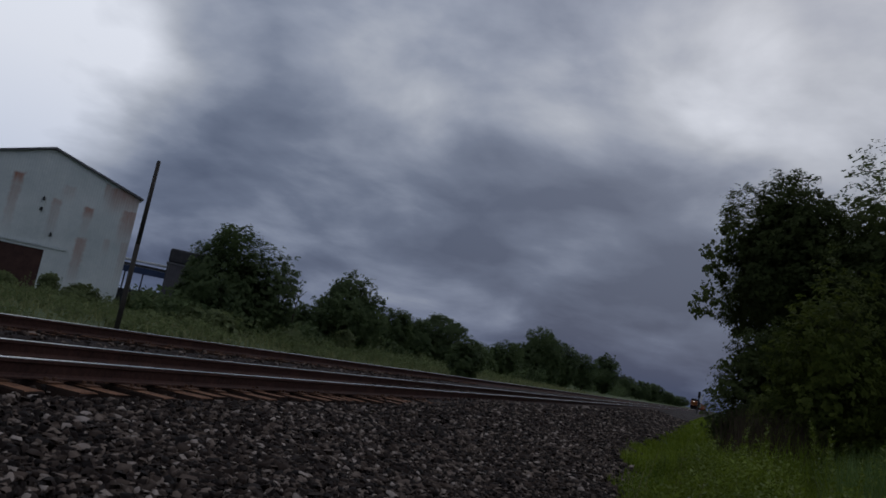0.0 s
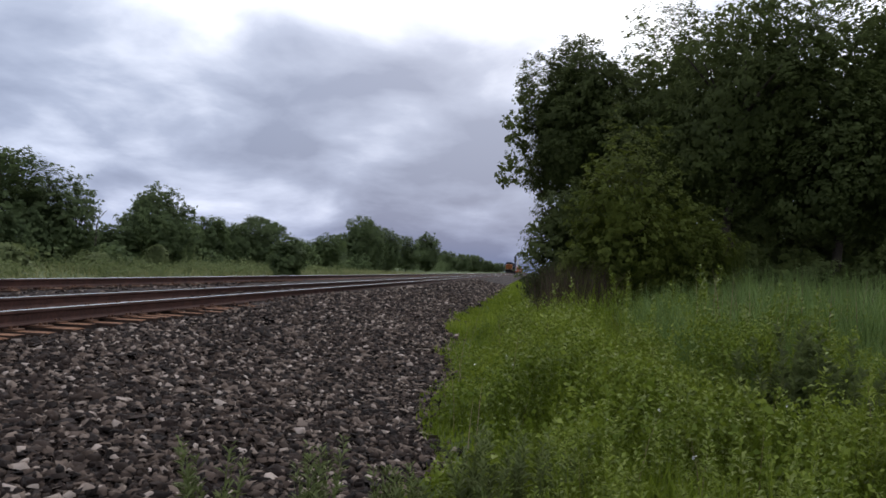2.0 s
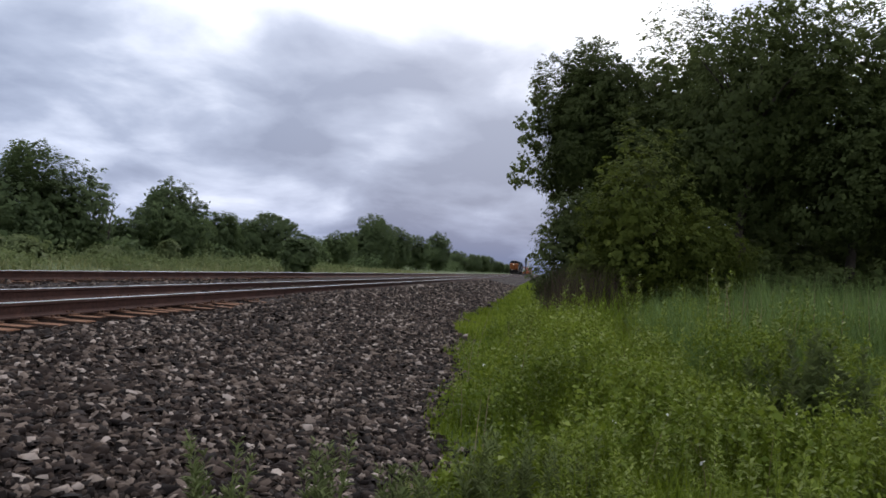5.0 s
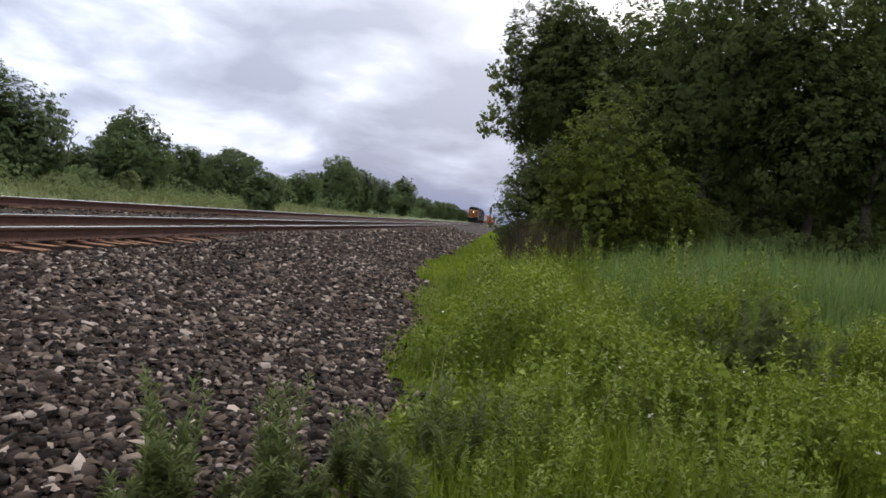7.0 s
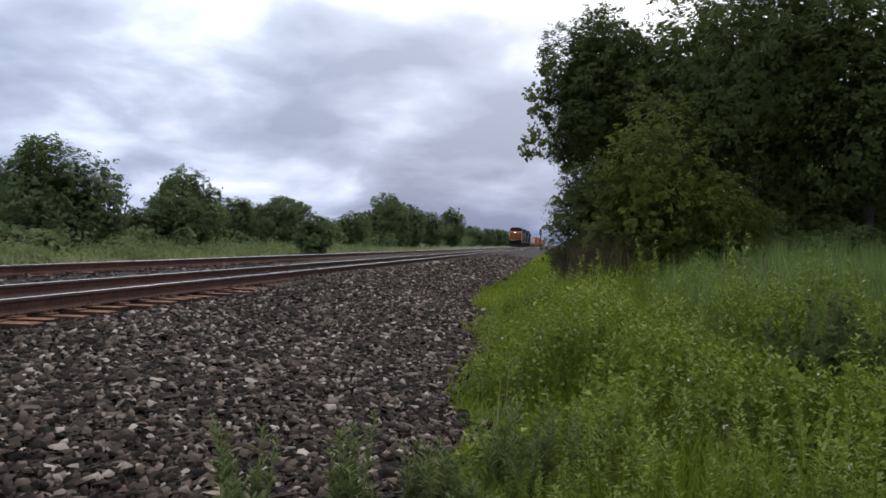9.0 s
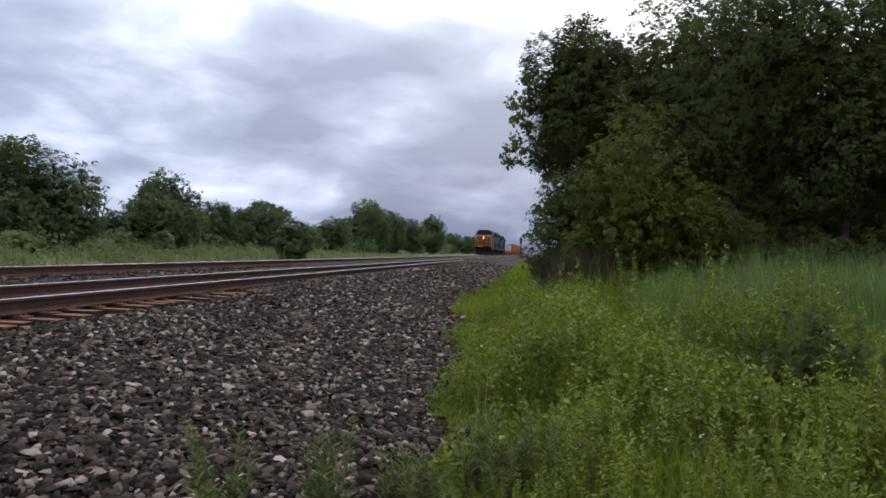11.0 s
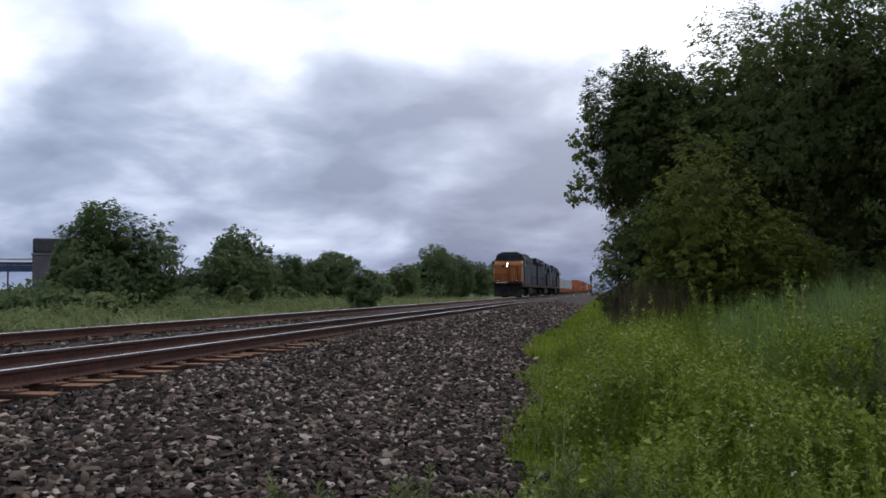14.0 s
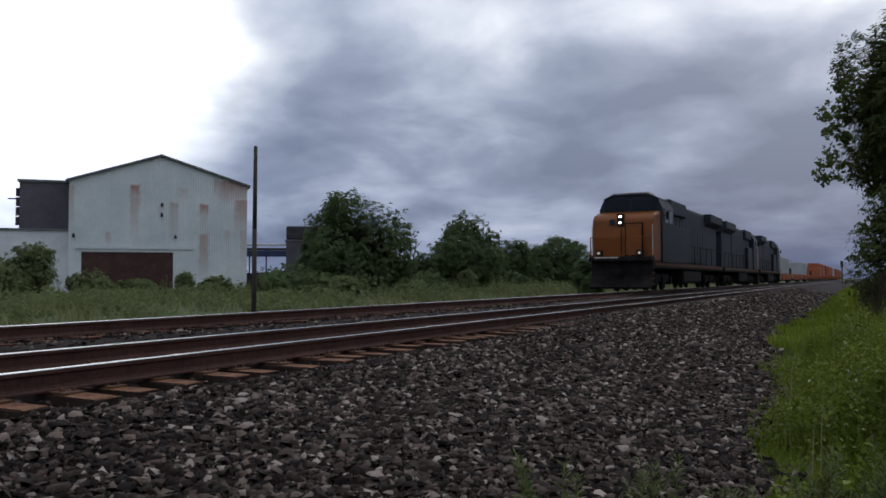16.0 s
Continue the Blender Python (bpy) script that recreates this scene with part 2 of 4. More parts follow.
M_WELL = material("well_car_paint", two_tone((0.24, 0.07, 0.03), (0.36, 0.12, 0.05), 0.8), 0.7)


def glowing(name, colour, strength):
    m = bpy.data.materials.new(name)
    m.use_nodes = True
    n = Nodes(m.node_tree)
    n.add("ShaderNodeOutputMaterial", {"Surface": n.add("ShaderNodeEmission", {"Color": (*colour, 1), "Strength": strength}).outputs[0]})
    return m


M_LAMP = glowing("headlight_glow", (1.0, 0.93, 0.82), 30.0)
M_DITCH = glowing("ditch_light_glow", (1.0, 0.9, 0.75), 0.7)


# ---- mesh helpers ----
def mesh_of(name, bm, mat, smooth=False):
    me = bpy.data.meshes.new(name)
    bm.to_mesh(me)
    bm.free()
    for m in (mat if isinstance(mat, (list, tuple)) else [mat]):
        me.materials.append(m)
    if smooth:
        me.polygons.foreach_set("use_smooth", [True] * len(me.polygons))
    return me


def part(name, bm, mat, parent=None, label="", smooth=False):
    ob = new(name, mesh_of(name, bm, mat, smooth) if isinstance(bm, bmesh.types.BMesh) else bm)
    ob.parent = parent
    return tagged(ob, label)


def box(bm, x0, x1, y0, y1, z0, z1, bevel=0.0, m=None):
    g = bmesh.ops.create_cube(bm, size=1.0)
    mat = Matrix.LocRotScale(((x0 + x1) / 2, (y0 + y1) / 2, (z0 + z1) / 2), None, (abs(x1 - x0), abs(y1 - y0), abs(z1 - z0)))
    bmesh.ops.transform(bm, matrix=(m @ mat) if m else mat, verts=g["verts"])
    if bevel:
        es = list({e for v in g["verts"] for e in v.link_edges})
        bmesh.ops.bevel(bm, geom=es, offset=bevel, segments=2, affect="EDGES", profile=0.5)
    return bm


def boxed(*a, bevel=0.0):
    return box(bmesh.new(), *a, bevel=bevel)


def tube(bm, a, b, r0, r1, n=10):
    a, b = Vector(a), Vector(b)
    g = bmesh.ops.create_cone(bm, cap_ends=True, segments=n, radius1=r0, radius2=r1, depth=(b - a).length)
    q = (b - a).to_track_quat("Z", "Y").to_matrix().to_4x4()
    bmesh.ops.transform(bm, matrix=Matrix.Translation((a + b) / 2) @ q, verts=g["verts"])
    return bm


def prism(bm, outline, y0, y1, axis="y"):
    """Extrudes an outline of (x, z), or of (y, z) along x."""
    def at(p, d):
        return (p[0], d, p[1]) if axis == "y" else (d, p[0], p[1])
    a = [bm.verts.new(at(p, y0)) for p in outline]
    b = [bm.verts.new(at(p, y1)) for p in outline]
    n = len(outline)
    for i in range(n):
        bm.faces.new((a[i], a[(i + 1) % n], b[(i + 1) % n], b[i]))
    bm.faces.new(a), bm.faces.new(b[::-1])
    bmesh.ops.recalc_face_normals(bm, faces=bm.faces[:])
    return bm


def raw_mesh(name, verts, faces, mat, smooth=False):
    """A mesh from numpy arrays: verts (n, 3), faces (m, 3 or 4)."""
    me = bpy.data.meshes.new(name)
    k = faces.shape[1]
    me.vertices.add(len(verts))
    me.vertices.foreach_set("co", np.ascontiguousarray(verts, np.float32).ravel())
    me.loops.add(faces.size)
    me.loops.foreach_set("vertex_index", np.ascontiguousarray(faces, np.int32).ravel())
    me.polygons.add(len(faces))
    me.polygons.foreach_set("loop_start", np.arange(0, faces.size, k, dtype=np.int32))
    if smooth:
        me.polygons.foreach_set("use_smooth", np.ones(len(faces), bool))
    me.update(calc_edges=True)
    me.materials.append(mat)
    return me


def empty(name, m=None):
    ob = new(name)
    if m is not None:
        ob.matrix_basis = m
    return ob


def polar(az, r, z=0.0):
    """A place by its bearing to the left of the track's direction and its distance from the camera."""
    return Vector((-r * math.sin(radians(az)), r * math.cos(radians(az)), z))


# ---- ground, ballast and tracks ----
NEAR, FAR_TRACK = -6.45, -10.35
GAUGE = 0.7525


def edge_x(y):
    """Where the ballast ends and the meadow begins."""
    y = np.asarray(y, float)
    return -0.38 - 0.075 * np.clip(y, 0, 22) - 0.15 * np.clip((y - 22) / 60, 0, 1) + 0.10 * np.sin(y * 1.3) + 0.06 * np.sin(y * 3.1 + 1)


def ground_z(x, y):
    """The height of the earth: a railway bank with the ballast on it, meadow to the right, a field to the left."""
    x = np.asarray(x, float)
    z = np.interp(x, [-60, -22, -15.0, -12.6, -11.7, -9.0, -8.7, -7.8, -5.0, -1.0, 0.5, 3.0, 40], [-0.45, -0.5, -0.75, -0.30, -0.22, -0.12, -0.15, -0.29, -0.30, -0.80, -0.88, -0.92, -0.9])
    cover = np.interp(x, [-12.2, -11.6, -9.0, -8.7, -8.0, -4.9, -3.6], [0, 0.02, 0.02, 0.06, 1, 1, 0])
    return z + 0.115 * cover * np.interp(np.asarray(y, float), [11.5, 18.0], [0, 1])


def ground_sheet():
    xs = np.concatenate([[-4000, -1500, -500, -200, -100], np.linspace(-60, -22, 10), np.linspace(-20, 4, 49), np.linspace(5, 40, 18), [100, 300, 1000, 4000]])
    ys = np.concatenate([[-4000, -1000, -200, -60, -20], np.linspace(-10, 60, 71), np.linspace(65, 200, 28), [260, 400, 700, 1200, 2500, 4500]])
    X, Y = np.meshgrid(xs, ys)
    Z = ground_z(X, Y) - 0.02
    Z += np.where(X > -1, 0.05 * np.sin(X * 1.7 + 0.4 * Y) * np.exp(-np.abs(X) / 40), 0)
    v = np.stack([X, Y, Z], -1).reshape(-1, 3)
    w = len(xs)
    i = (np.arange(len(ys) - 1)[:, None] * w + np.arange(w - 1)).ravel()
    f = np.stack([i, i + 1, i + w + 1, i + w], 1)
    return tagged(new("ground", raw_mesh("ground", v, f, M_EARTH, True)), "grassy earth of a railway bank and open field", "ground", kind="structure")


def ballast_bed():
    ys = np.concatenate([np.linspace(-60, -4, 15), np.linspace(-3, 60, 127), np.linspace(65, 900, 90)])
    us = np.linspace(0, 1, 60)
    v = []
    for y in ys:
        e = float(edge_x(y)) + 0.1
        x = -14.6 + (e + 14.6) * us
        z = ground_z(x, y) + 0.03 + 0.012 * np.sin(x * 7 + y * 3.3)
        z[0] -= 0.12
        z[-1] -= 0.10
        v.append(np.stack([x, np.full_like(x, y), z], 1))
    v = np.concatenate(v)
    w = len(us)
    i = (np.arange(len(ys) - 1)[:, None] * w + np.arange(w - 1)).ravel()
    f = np.stack([i, i + 1, i + w + 1, i + w], 1)
    return tagged(new("ballast_bed", raw_mesh("ballast_bed", v, f, M_BED, True)), "crushed stone ballast under two railway tracks, darkened as the shade between stones", "ballast", kind="structure")


def stones(name, count, x0, x1, y0, y1, size, seed, power=1.0):
    """Crushed stones, each a rough angular lump."""
    r = np.random.default_rng(seed)
    y = y0 + (y1 - y0) * r.random(count) ** power
    hi = np.minimum(x1, edge_x(y) + 0.25 * r.random(count) ** 3)
    x = x0 + (hi - x0) * r.random(count)
    base = np.array([[-1, -.8, -.7], [.8, -1, -.7], [1, .7, -.7], [-.7, 1, -.7], [-.55, -.5, .8], [.75, -.2, .65], [-.1, .65, .75]]) * 0.5
    faces = np.array([[0, 1, 4], [1, 5, 4], [1, 2, 5], [2, 6, 5], [2, 3, 6], [3, 4, 6], [3, 0, 4], [4, 5, 6]])
    s = size * np.clip(r.lognormal(0, 0.32, (count, 1, 1)), 0.5, 1.65) * r.uniform(0.55, 1.3, (count, 1, 3)) * np.array([1.4, 1.0, 0.66])
    v = (base[None] + r.normal(0, 0.15, (count, 7, 3))) * s
    a, t = r.random(count) * 6.283, np.clip(r.normal(0, 0.6, count), -0.95, 0.95)
    ca, sa, ct, st = np.cos(a), np.sin(a), np.cos(t), np.sin(t)
    rot = np.zeros((count, 3, 3))
    rot[:, 0] = np.stack([ca, -sa * ct, sa * st], 1)
    rot[:, 1] = np.stack([sa, ca * ct, -ca * st], 1)
    rot[:, 2] = np.stack([0 * a, st, ct], 1)
    v = np.einsum("nij,nkj->nki", rot, v)
    v += np.stack([x, y, ground_z(x, y) + 0.036 + r.uniform(-0.034, 0.036, count)], 1)[:, None]
    f = faces[None] + 7 * np.arange(count)[:, None, None]
    return tagged(new(name, raw_mesh(name, v.reshape(-1, 3), f.reshape(-1, 3), M_STONE)), "loose angular grey and brown crushed ballast stones", "ballast", kind="stuff")


def rail_mesh(y0, y1):
    """A flat-bottomed rail, its top at z = 0."""
    half = [(0.036, -0.008), (0.037, -0.036), (0.012, -0.052), (0.009, -0.13), (0.030, -0.150), (0.076, -0.160), (0.076, -0.172)]
    side = half + [(-x, z) for x, z in reversed(half)]
    bm = prism(bmesh.new(), side, y0, y1)
    me = mesh_of("rail", bm, M_RUST)
    return me


def head_mesh(y0, y1):
    out = [(-0.0345, -0.0075), (0.0345, -0.0075), (0.033, -0.002), (0.02, 0.0), (-0.02, 0.0), (-0.033, -0.002)]
    return mesh_of("running_surface", prism(bmesh.new(), out, y0, y1), M_SHINE)


def tie_meshes():
    out = []
    for k in range(3):
        r = random.Random(k)
        bm = boxed(-1.3, 1.3, -0.115, 0.115, -0.18, 0.0, bevel=0.014)
        for v in bm.verts:
            v.co += Vector((r.uniform(-0.012, 0.012), r.uniform(-0.008, 0.008), r.uniform(-0.008, 0.004)))
        bm.normal_update()
        # sides and ends take the darker colour that holds the gaps' shade
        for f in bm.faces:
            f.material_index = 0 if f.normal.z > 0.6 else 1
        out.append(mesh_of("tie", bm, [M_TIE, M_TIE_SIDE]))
    return out


def plate_mesh():
    bm = boxed(-0.18, 0.18, -0.09, 0.09, 0.0, 0.016, bevel=0.004)
    for sx in (-0.1, 0.1):
        for sy in (-0.05, 0.05):
            box(bm, sx - 0.014, sx + 0.014, sy - 0.014, sy + 0.014, 0.01, 0.045)
    return mesh_of("tie_plate", bm, M_PLATE)


def railway_track(cx, z_right, z_left, label, ties):
    tr = tagged(empty("railway_track", pose(cx, 0, 0)), label, "railway track", "double railway line", "structure")
    rail, head = rail_mesh(-80, 900), head_mesh(-80, 900)
    for sx, z in ((GAUGE, z_right), (-GAUGE, z_left)):
        rb = part("rail", rail, None, tr, "rusty steel rail with a polished head")
        rb.matrix_basis = pose(sx, 0, z)
        part("running_surface", head, None, rb, "bright worn steel running surface")
    tilt = math.degrees(math.atan2(z_left - z_right, 2 * GAUGE))
    mid = (z_right + z_left) / 2 - 0.19
    meshes, plate = tie_meshes(), plate_mesh()
    r = random.Random(int(-cx * 10))
    y, k = -4.0, 0
    while k < ties:
        m = pose(cx * 0 + r.uniform(-0.11, 0.11), y + r.uniform(-0.045, 0.045), mid + r.uniform(-0.02, 0.008), 0, tilt + r.uniform(-0.4, 0.4), r.uniform(-2.2, 2.2))
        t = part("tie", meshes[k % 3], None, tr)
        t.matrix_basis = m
        for sx in (GAUGE, -GAUGE):
            p = part("tie_plate", plate, None, t)
            p.matrix_basis = pose(sx, 0, 0.001)
        y, k = y + 0.508, k + 1
    bm = bmesh.new()
    while y < 420:
        box(bm, -1.3 + r.uniform(-0.05, 0.05), 1.3, y - 0.11, y + 0.11, mid - 0.16, mid)
        y += 0.508
    tagged(part("far_ties", bm, M_TIE, tr), kind="stuff")
    return tr


# ---- foliage ----
def leaves(r, centres, radii, per, size, squash=0.85, shell=0.55, out=None):
    """Leaf quads spread through round clumps, thicker towards the outside. Gives verts and faces."""
    idx = np.repeat(np.arange(len(centres)), per)
    n = len(idx)
    d = r.normal(size=(n, 3))
    d /= np.linalg.norm(d, axis=1, keepdims=True)
    rad = radii[idx] * (shell + (1 - shell) * r.random(n) ** 0.7) * (0.86 + 0.28 * r.random(n))
    p = centres[idx] + d * rad[:, None] * np.array([1, 1, squash])
    nrm = d * 0.6 + r.normal(0, 0.6, (n, 3)) + np.array([0, 0, 0.35]) if out is None else out[idx] + d * 0.16 + r.normal(0, 0.2, (n, 3)) + np.array([0, 0, 0.3])
    nrm /= np.linalg.norm(nrm, axis=1, keepdims=True)
    u = np.cross(nrm, r.normal(size=(n, 3)))
    u /= np.linalg.norm(u, axis=1, keepdims=True)
    w = np.cross(nrm, u)
    s = (size * r.lognormal(0, 0.3, n))[:, None]
    bend = nrm * s * 0.18
    v = np.stack([p - u * s * 0.5, p + w * s * 0.36 + bend, p + u * s * 0.55, p - w * s * 0.36 + bend], 1).reshape(-1, 3)
    f = (np.arange(n)[:, None] * 4 + np.arange(4)).astype(np.int32)
    return v, f


def lumps(r, d, freq, k=7):
    """A smooth random bumpiness over directions or places, about -1 to 1."""
    w = r.normal(size=(k, 3)) * freq
    return np.cos(d @ w.T + r.random(k) * 6.283).sum(1) / k ** 0.5


def crown_leaves(r, width, height, base, count, leaf, twig, gaps=0.25, lean=(0, 0)):
    """Leaves gathered on twigs through an uneven rounded crown between the heights base and height."""
    twigs = max(8, count // 9)
    d = r.normal(size=(twigs * 2, 3))
    d /= np.linalg.norm(d, axis=1, keepdims=True)
    rim = 0.97 + 0.12 * lumps(r, d, 2.6) + 0.10 * lumps(r, d, 6.0) + 0.04 * lumps(r, d, 13.0)
    full = np.where(d[:, 2] < 0, 1 + 0.25 * d[:, 2], 1.0)
    deep = r.random(len(d)) ** 0.40
    half = (height - base) / 2
    p = d * (rim * full * deep)[:, None] * np.array([width / 2, width / 2, half * 0.95])
    p[:, 0] += lean[0] * p[:, 2] / half
    p[:, 2] += base + half
    keep = lumps(r, p / twig, 0.55) + r.normal(0, 0.4, len(p)) > -1.2 + gaps * 3
    p = p[keep][:twigs]
    out = (p - np.array([0, 0, base + 0.8 * half])) / np.array([width / 2, width / 2, half])
    out /= np.linalg.norm(out, axis=1, keepdims=True) + 1e-6
    out += 0.55 * np.stack([lumps(r, p, 5.5 / width) for _ in range(3)], 1)
    return leaves(r, p, np.full(len(p), twig) * r.uniform(0.6, 1.3, len(p)), 9, leaf, 0.7, 0.1, out)


def trunk_mesh(r, height, radius, width, limbs):
    bm = bmesh.new()
    x = y = 0.0
    last, pts = (0, 0, -0.3), []
    for k in range(1, 6):
        x, y = x + r.normal(0, 0.02 * height), y + r.normal(0, 0.02 * height)
        p = (x, y, height * 0.72 * k / 5)
        tube(bm, last, p, radius * (1 - 0.17 * (k - 1)), radius * (1 - 0.17 * k), 8)
        pts.append(p)
        last = p
    for k in range(limbs):
        s = pts[int(r.integers(1, 4))]
        a, L = r.random() * 6.283, min(width * r.uniform(0.22, 0.36), 0.2 * height)
        mid = (s[0] + L * 0.55 * math.cos(a), s[1] + L * 0.55 * math.sin(a), s[2] + L * 0.5)
        tip = (s[0] + L * math.cos(a + 0.3), s[1] + L * math.sin(a + 0.3), s[2] + L * 1.1)
        tube(bm, s, mid, radius * 0.38, radius * 0.22, 6)
        tube(bm, mid, tip, radius * 0.22, radius * 0.07, 6)
    return bm


def tree(name, place, width, height, base, count, leaf, twig, mat, label, seed, extra=(), group="", category="tree", gaps=0.2, stem=0.018):
    r = np.random.default_rng(seed)
    t = tagged(empty(name, pose(*place)), label, category, group)
    lots = [crown_leaves(r, width, height, base, count, leaf, twig, gaps)]
    if count > 25000:   # the dense inside of the crown
        lots.append(crown_leaves(r, 0.72 * width, height - 0.14 * (height - base), base + 0.08 * height, 3200, 0.22, 0.3, 0.0))
    if len(extra):
        e = np.array(extra, float)
        lots.append(leaves(r, e[:, :3], e[:, 3], 16, 1.5 * leaf, 0.9, 0.2))
    part("crown", raw_mesh("crown", *joined(*lots), mat), None, t)
    part("trunk", trunk_mesh(r, height, max(0.03, height * stem), width, 7), M_BARK, t, smooth=True)
    return t


def blades(r, x, y, z, length, width, lean, segs=3):
    """Curved grass blades. Gives verts and faces of quads."""
    n = len(x)
    a = r.random(n) * 6.283
    dirx, diry = np.cos(a), np.sin(a)
    out = []
    for k in range(segs + 1):
        h = k / segs
        off = lean * length * h ** 2
        w = width * (1 - h) ** 0.7 * 0.5 + 0.0004
        px, py, pz = x + dirx * off, y + diry * off, z + length * h * (1 - 0.25 * lean * h)
        out.append(np.stack([px - diry * w, py + dirx * w, pz], 1))
        out.append(np.stack([px + diry * w, py - dirx * w, pz], 1))
    v = np.stack(out, 1).reshape(-1, 3)
    b = (np.arange(n) * (2 * segs + 2))[:, None, None]
    f = np.array([[2 * k, 2 * k + 1, 2 * k + 3, 2 * k + 2] for k in range(segs)])
    return v, (b + f[None]).reshape(-1, 4)


def joined(*lots):
    vs, fs, o = [], [], 0
    for v, f in lots:
        vs.append(v), fs.append(f + o)
        o += len(v)
    return np.concatenate(vs), np.concatenate(fs)


def stalk(r, height, count, leaf, upright=0.5, narrow=0.35):
    """One leafy weed: a stem with leaves up its length. Gives verts and faces at the origin."""
    sv, sf = blades(r, np.zeros(2), np.zeros(2), np.zeros(2), np.full(2, height), np.full(2, 0.012), np.full(2, 0.05), 3)
    h = r.uniform(0.12, 1.0, count)
    a = np.arange(count) * 2.4 + r.normal(0, 0.3, count)
    L = leaf * (1.15 - 0.65 * h) * r.uniform(0.7, 1.2, count)
    d = np.stack([np.cos(a), np.sin(a), np.full(count, upright) + r.normal(0, 0.2, count)], 1)
    d /= np.linalg.norm(d, axis=1, keepdims=True)
    p = np.stack([0 * h, 0 * h, h * height], 1)
    w = np.stack([-np.sin(a), np.cos(a), 0 * a], 1) * (L * narrow * 0.5)[:, None]
    mid = p + d * (L * 0.5)[:, None] + np.array([0, 0, 1]) * (L * 0.06)[:, None]
    tip = p + d * L[:, None] - np.array([0, 0, 1]) * (L * 0.12)[:, None]
    v = np.stack([p, mid + w, tip, mid - w], 1).reshape(-1, 3)
    f = np.arange(count)[:, None] * 4 + np.arange(4)
    return joined((sv, sf), (v, f))


def spread(r, kinds, x, y, z, scale):
    """Copies of plant meshes set down at the places given, as one verts and faces pair."""
    lots = []
    pick = r.integers(0, len(kinds), len(x))
    for k, (v, f) in enumerate(kinds):
        i = np.nonzero(pick == k)[0]
        if not len(i):
            continue
        a = r.random(len(i)) * 6.283
        ca, sa, s = np.cos(a)[:, None], np.sin(a)[:, None], scale[i][:, None]
        lx, ly = r.normal(0, 0.12, (2, len(i), 1))
        w = np.stack([(v[:, 0] * ca - v[:, 1] * sa + v[:, 2] * lx) * s + x[i][:, None], (v[:, 0] * sa + v[:, 1] * ca + v[:, 2] * ly) * s + y[i][:, None], v[:, 2] * s + z[i][:, None]], -1)
        lots.append((w.reshape(-1, 3), (f[None] + len(v) * np.arange(len(i))[:, None, None]).reshape(-1, 4)))
    return joined(*lots)


def stuff(name, vf, mat, label, category):
    return tagged(new(name, raw_mesh(name, *vf, mat)), label, category, kind="stuff")


# ---- the place ----
ground_sheet()
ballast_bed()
railway_track(NEAR, 0.0, 0.0, "railway track with shiny rusty rails on weathered wooden ties", 110)
railway_track(FAR_TRACK, 0.11, 0.02, "second railway track beyond the first, slightly banked", 70)
stones("ballast_stones", 34000, -5.15, 0.4, 2.2, 9.5, 0.045, 1)
stones("ballast_stones", 21000, -5.15, 0.4, 9.5, 26.0, 0.052, 2, 1.35)
stones("ballast_stones", 13000, -5.15, 0.4, 26.0, 75.0, 0.085, 4, 1.4)
stones("ballast_stones", 2000, -5.15, 0.4, -3.0, 2.2, 0.05, 6)
stones("ballast_stones", 7000, -9.6, -5.0, 0.5, 24.0, 0.045, 3, 1.2)


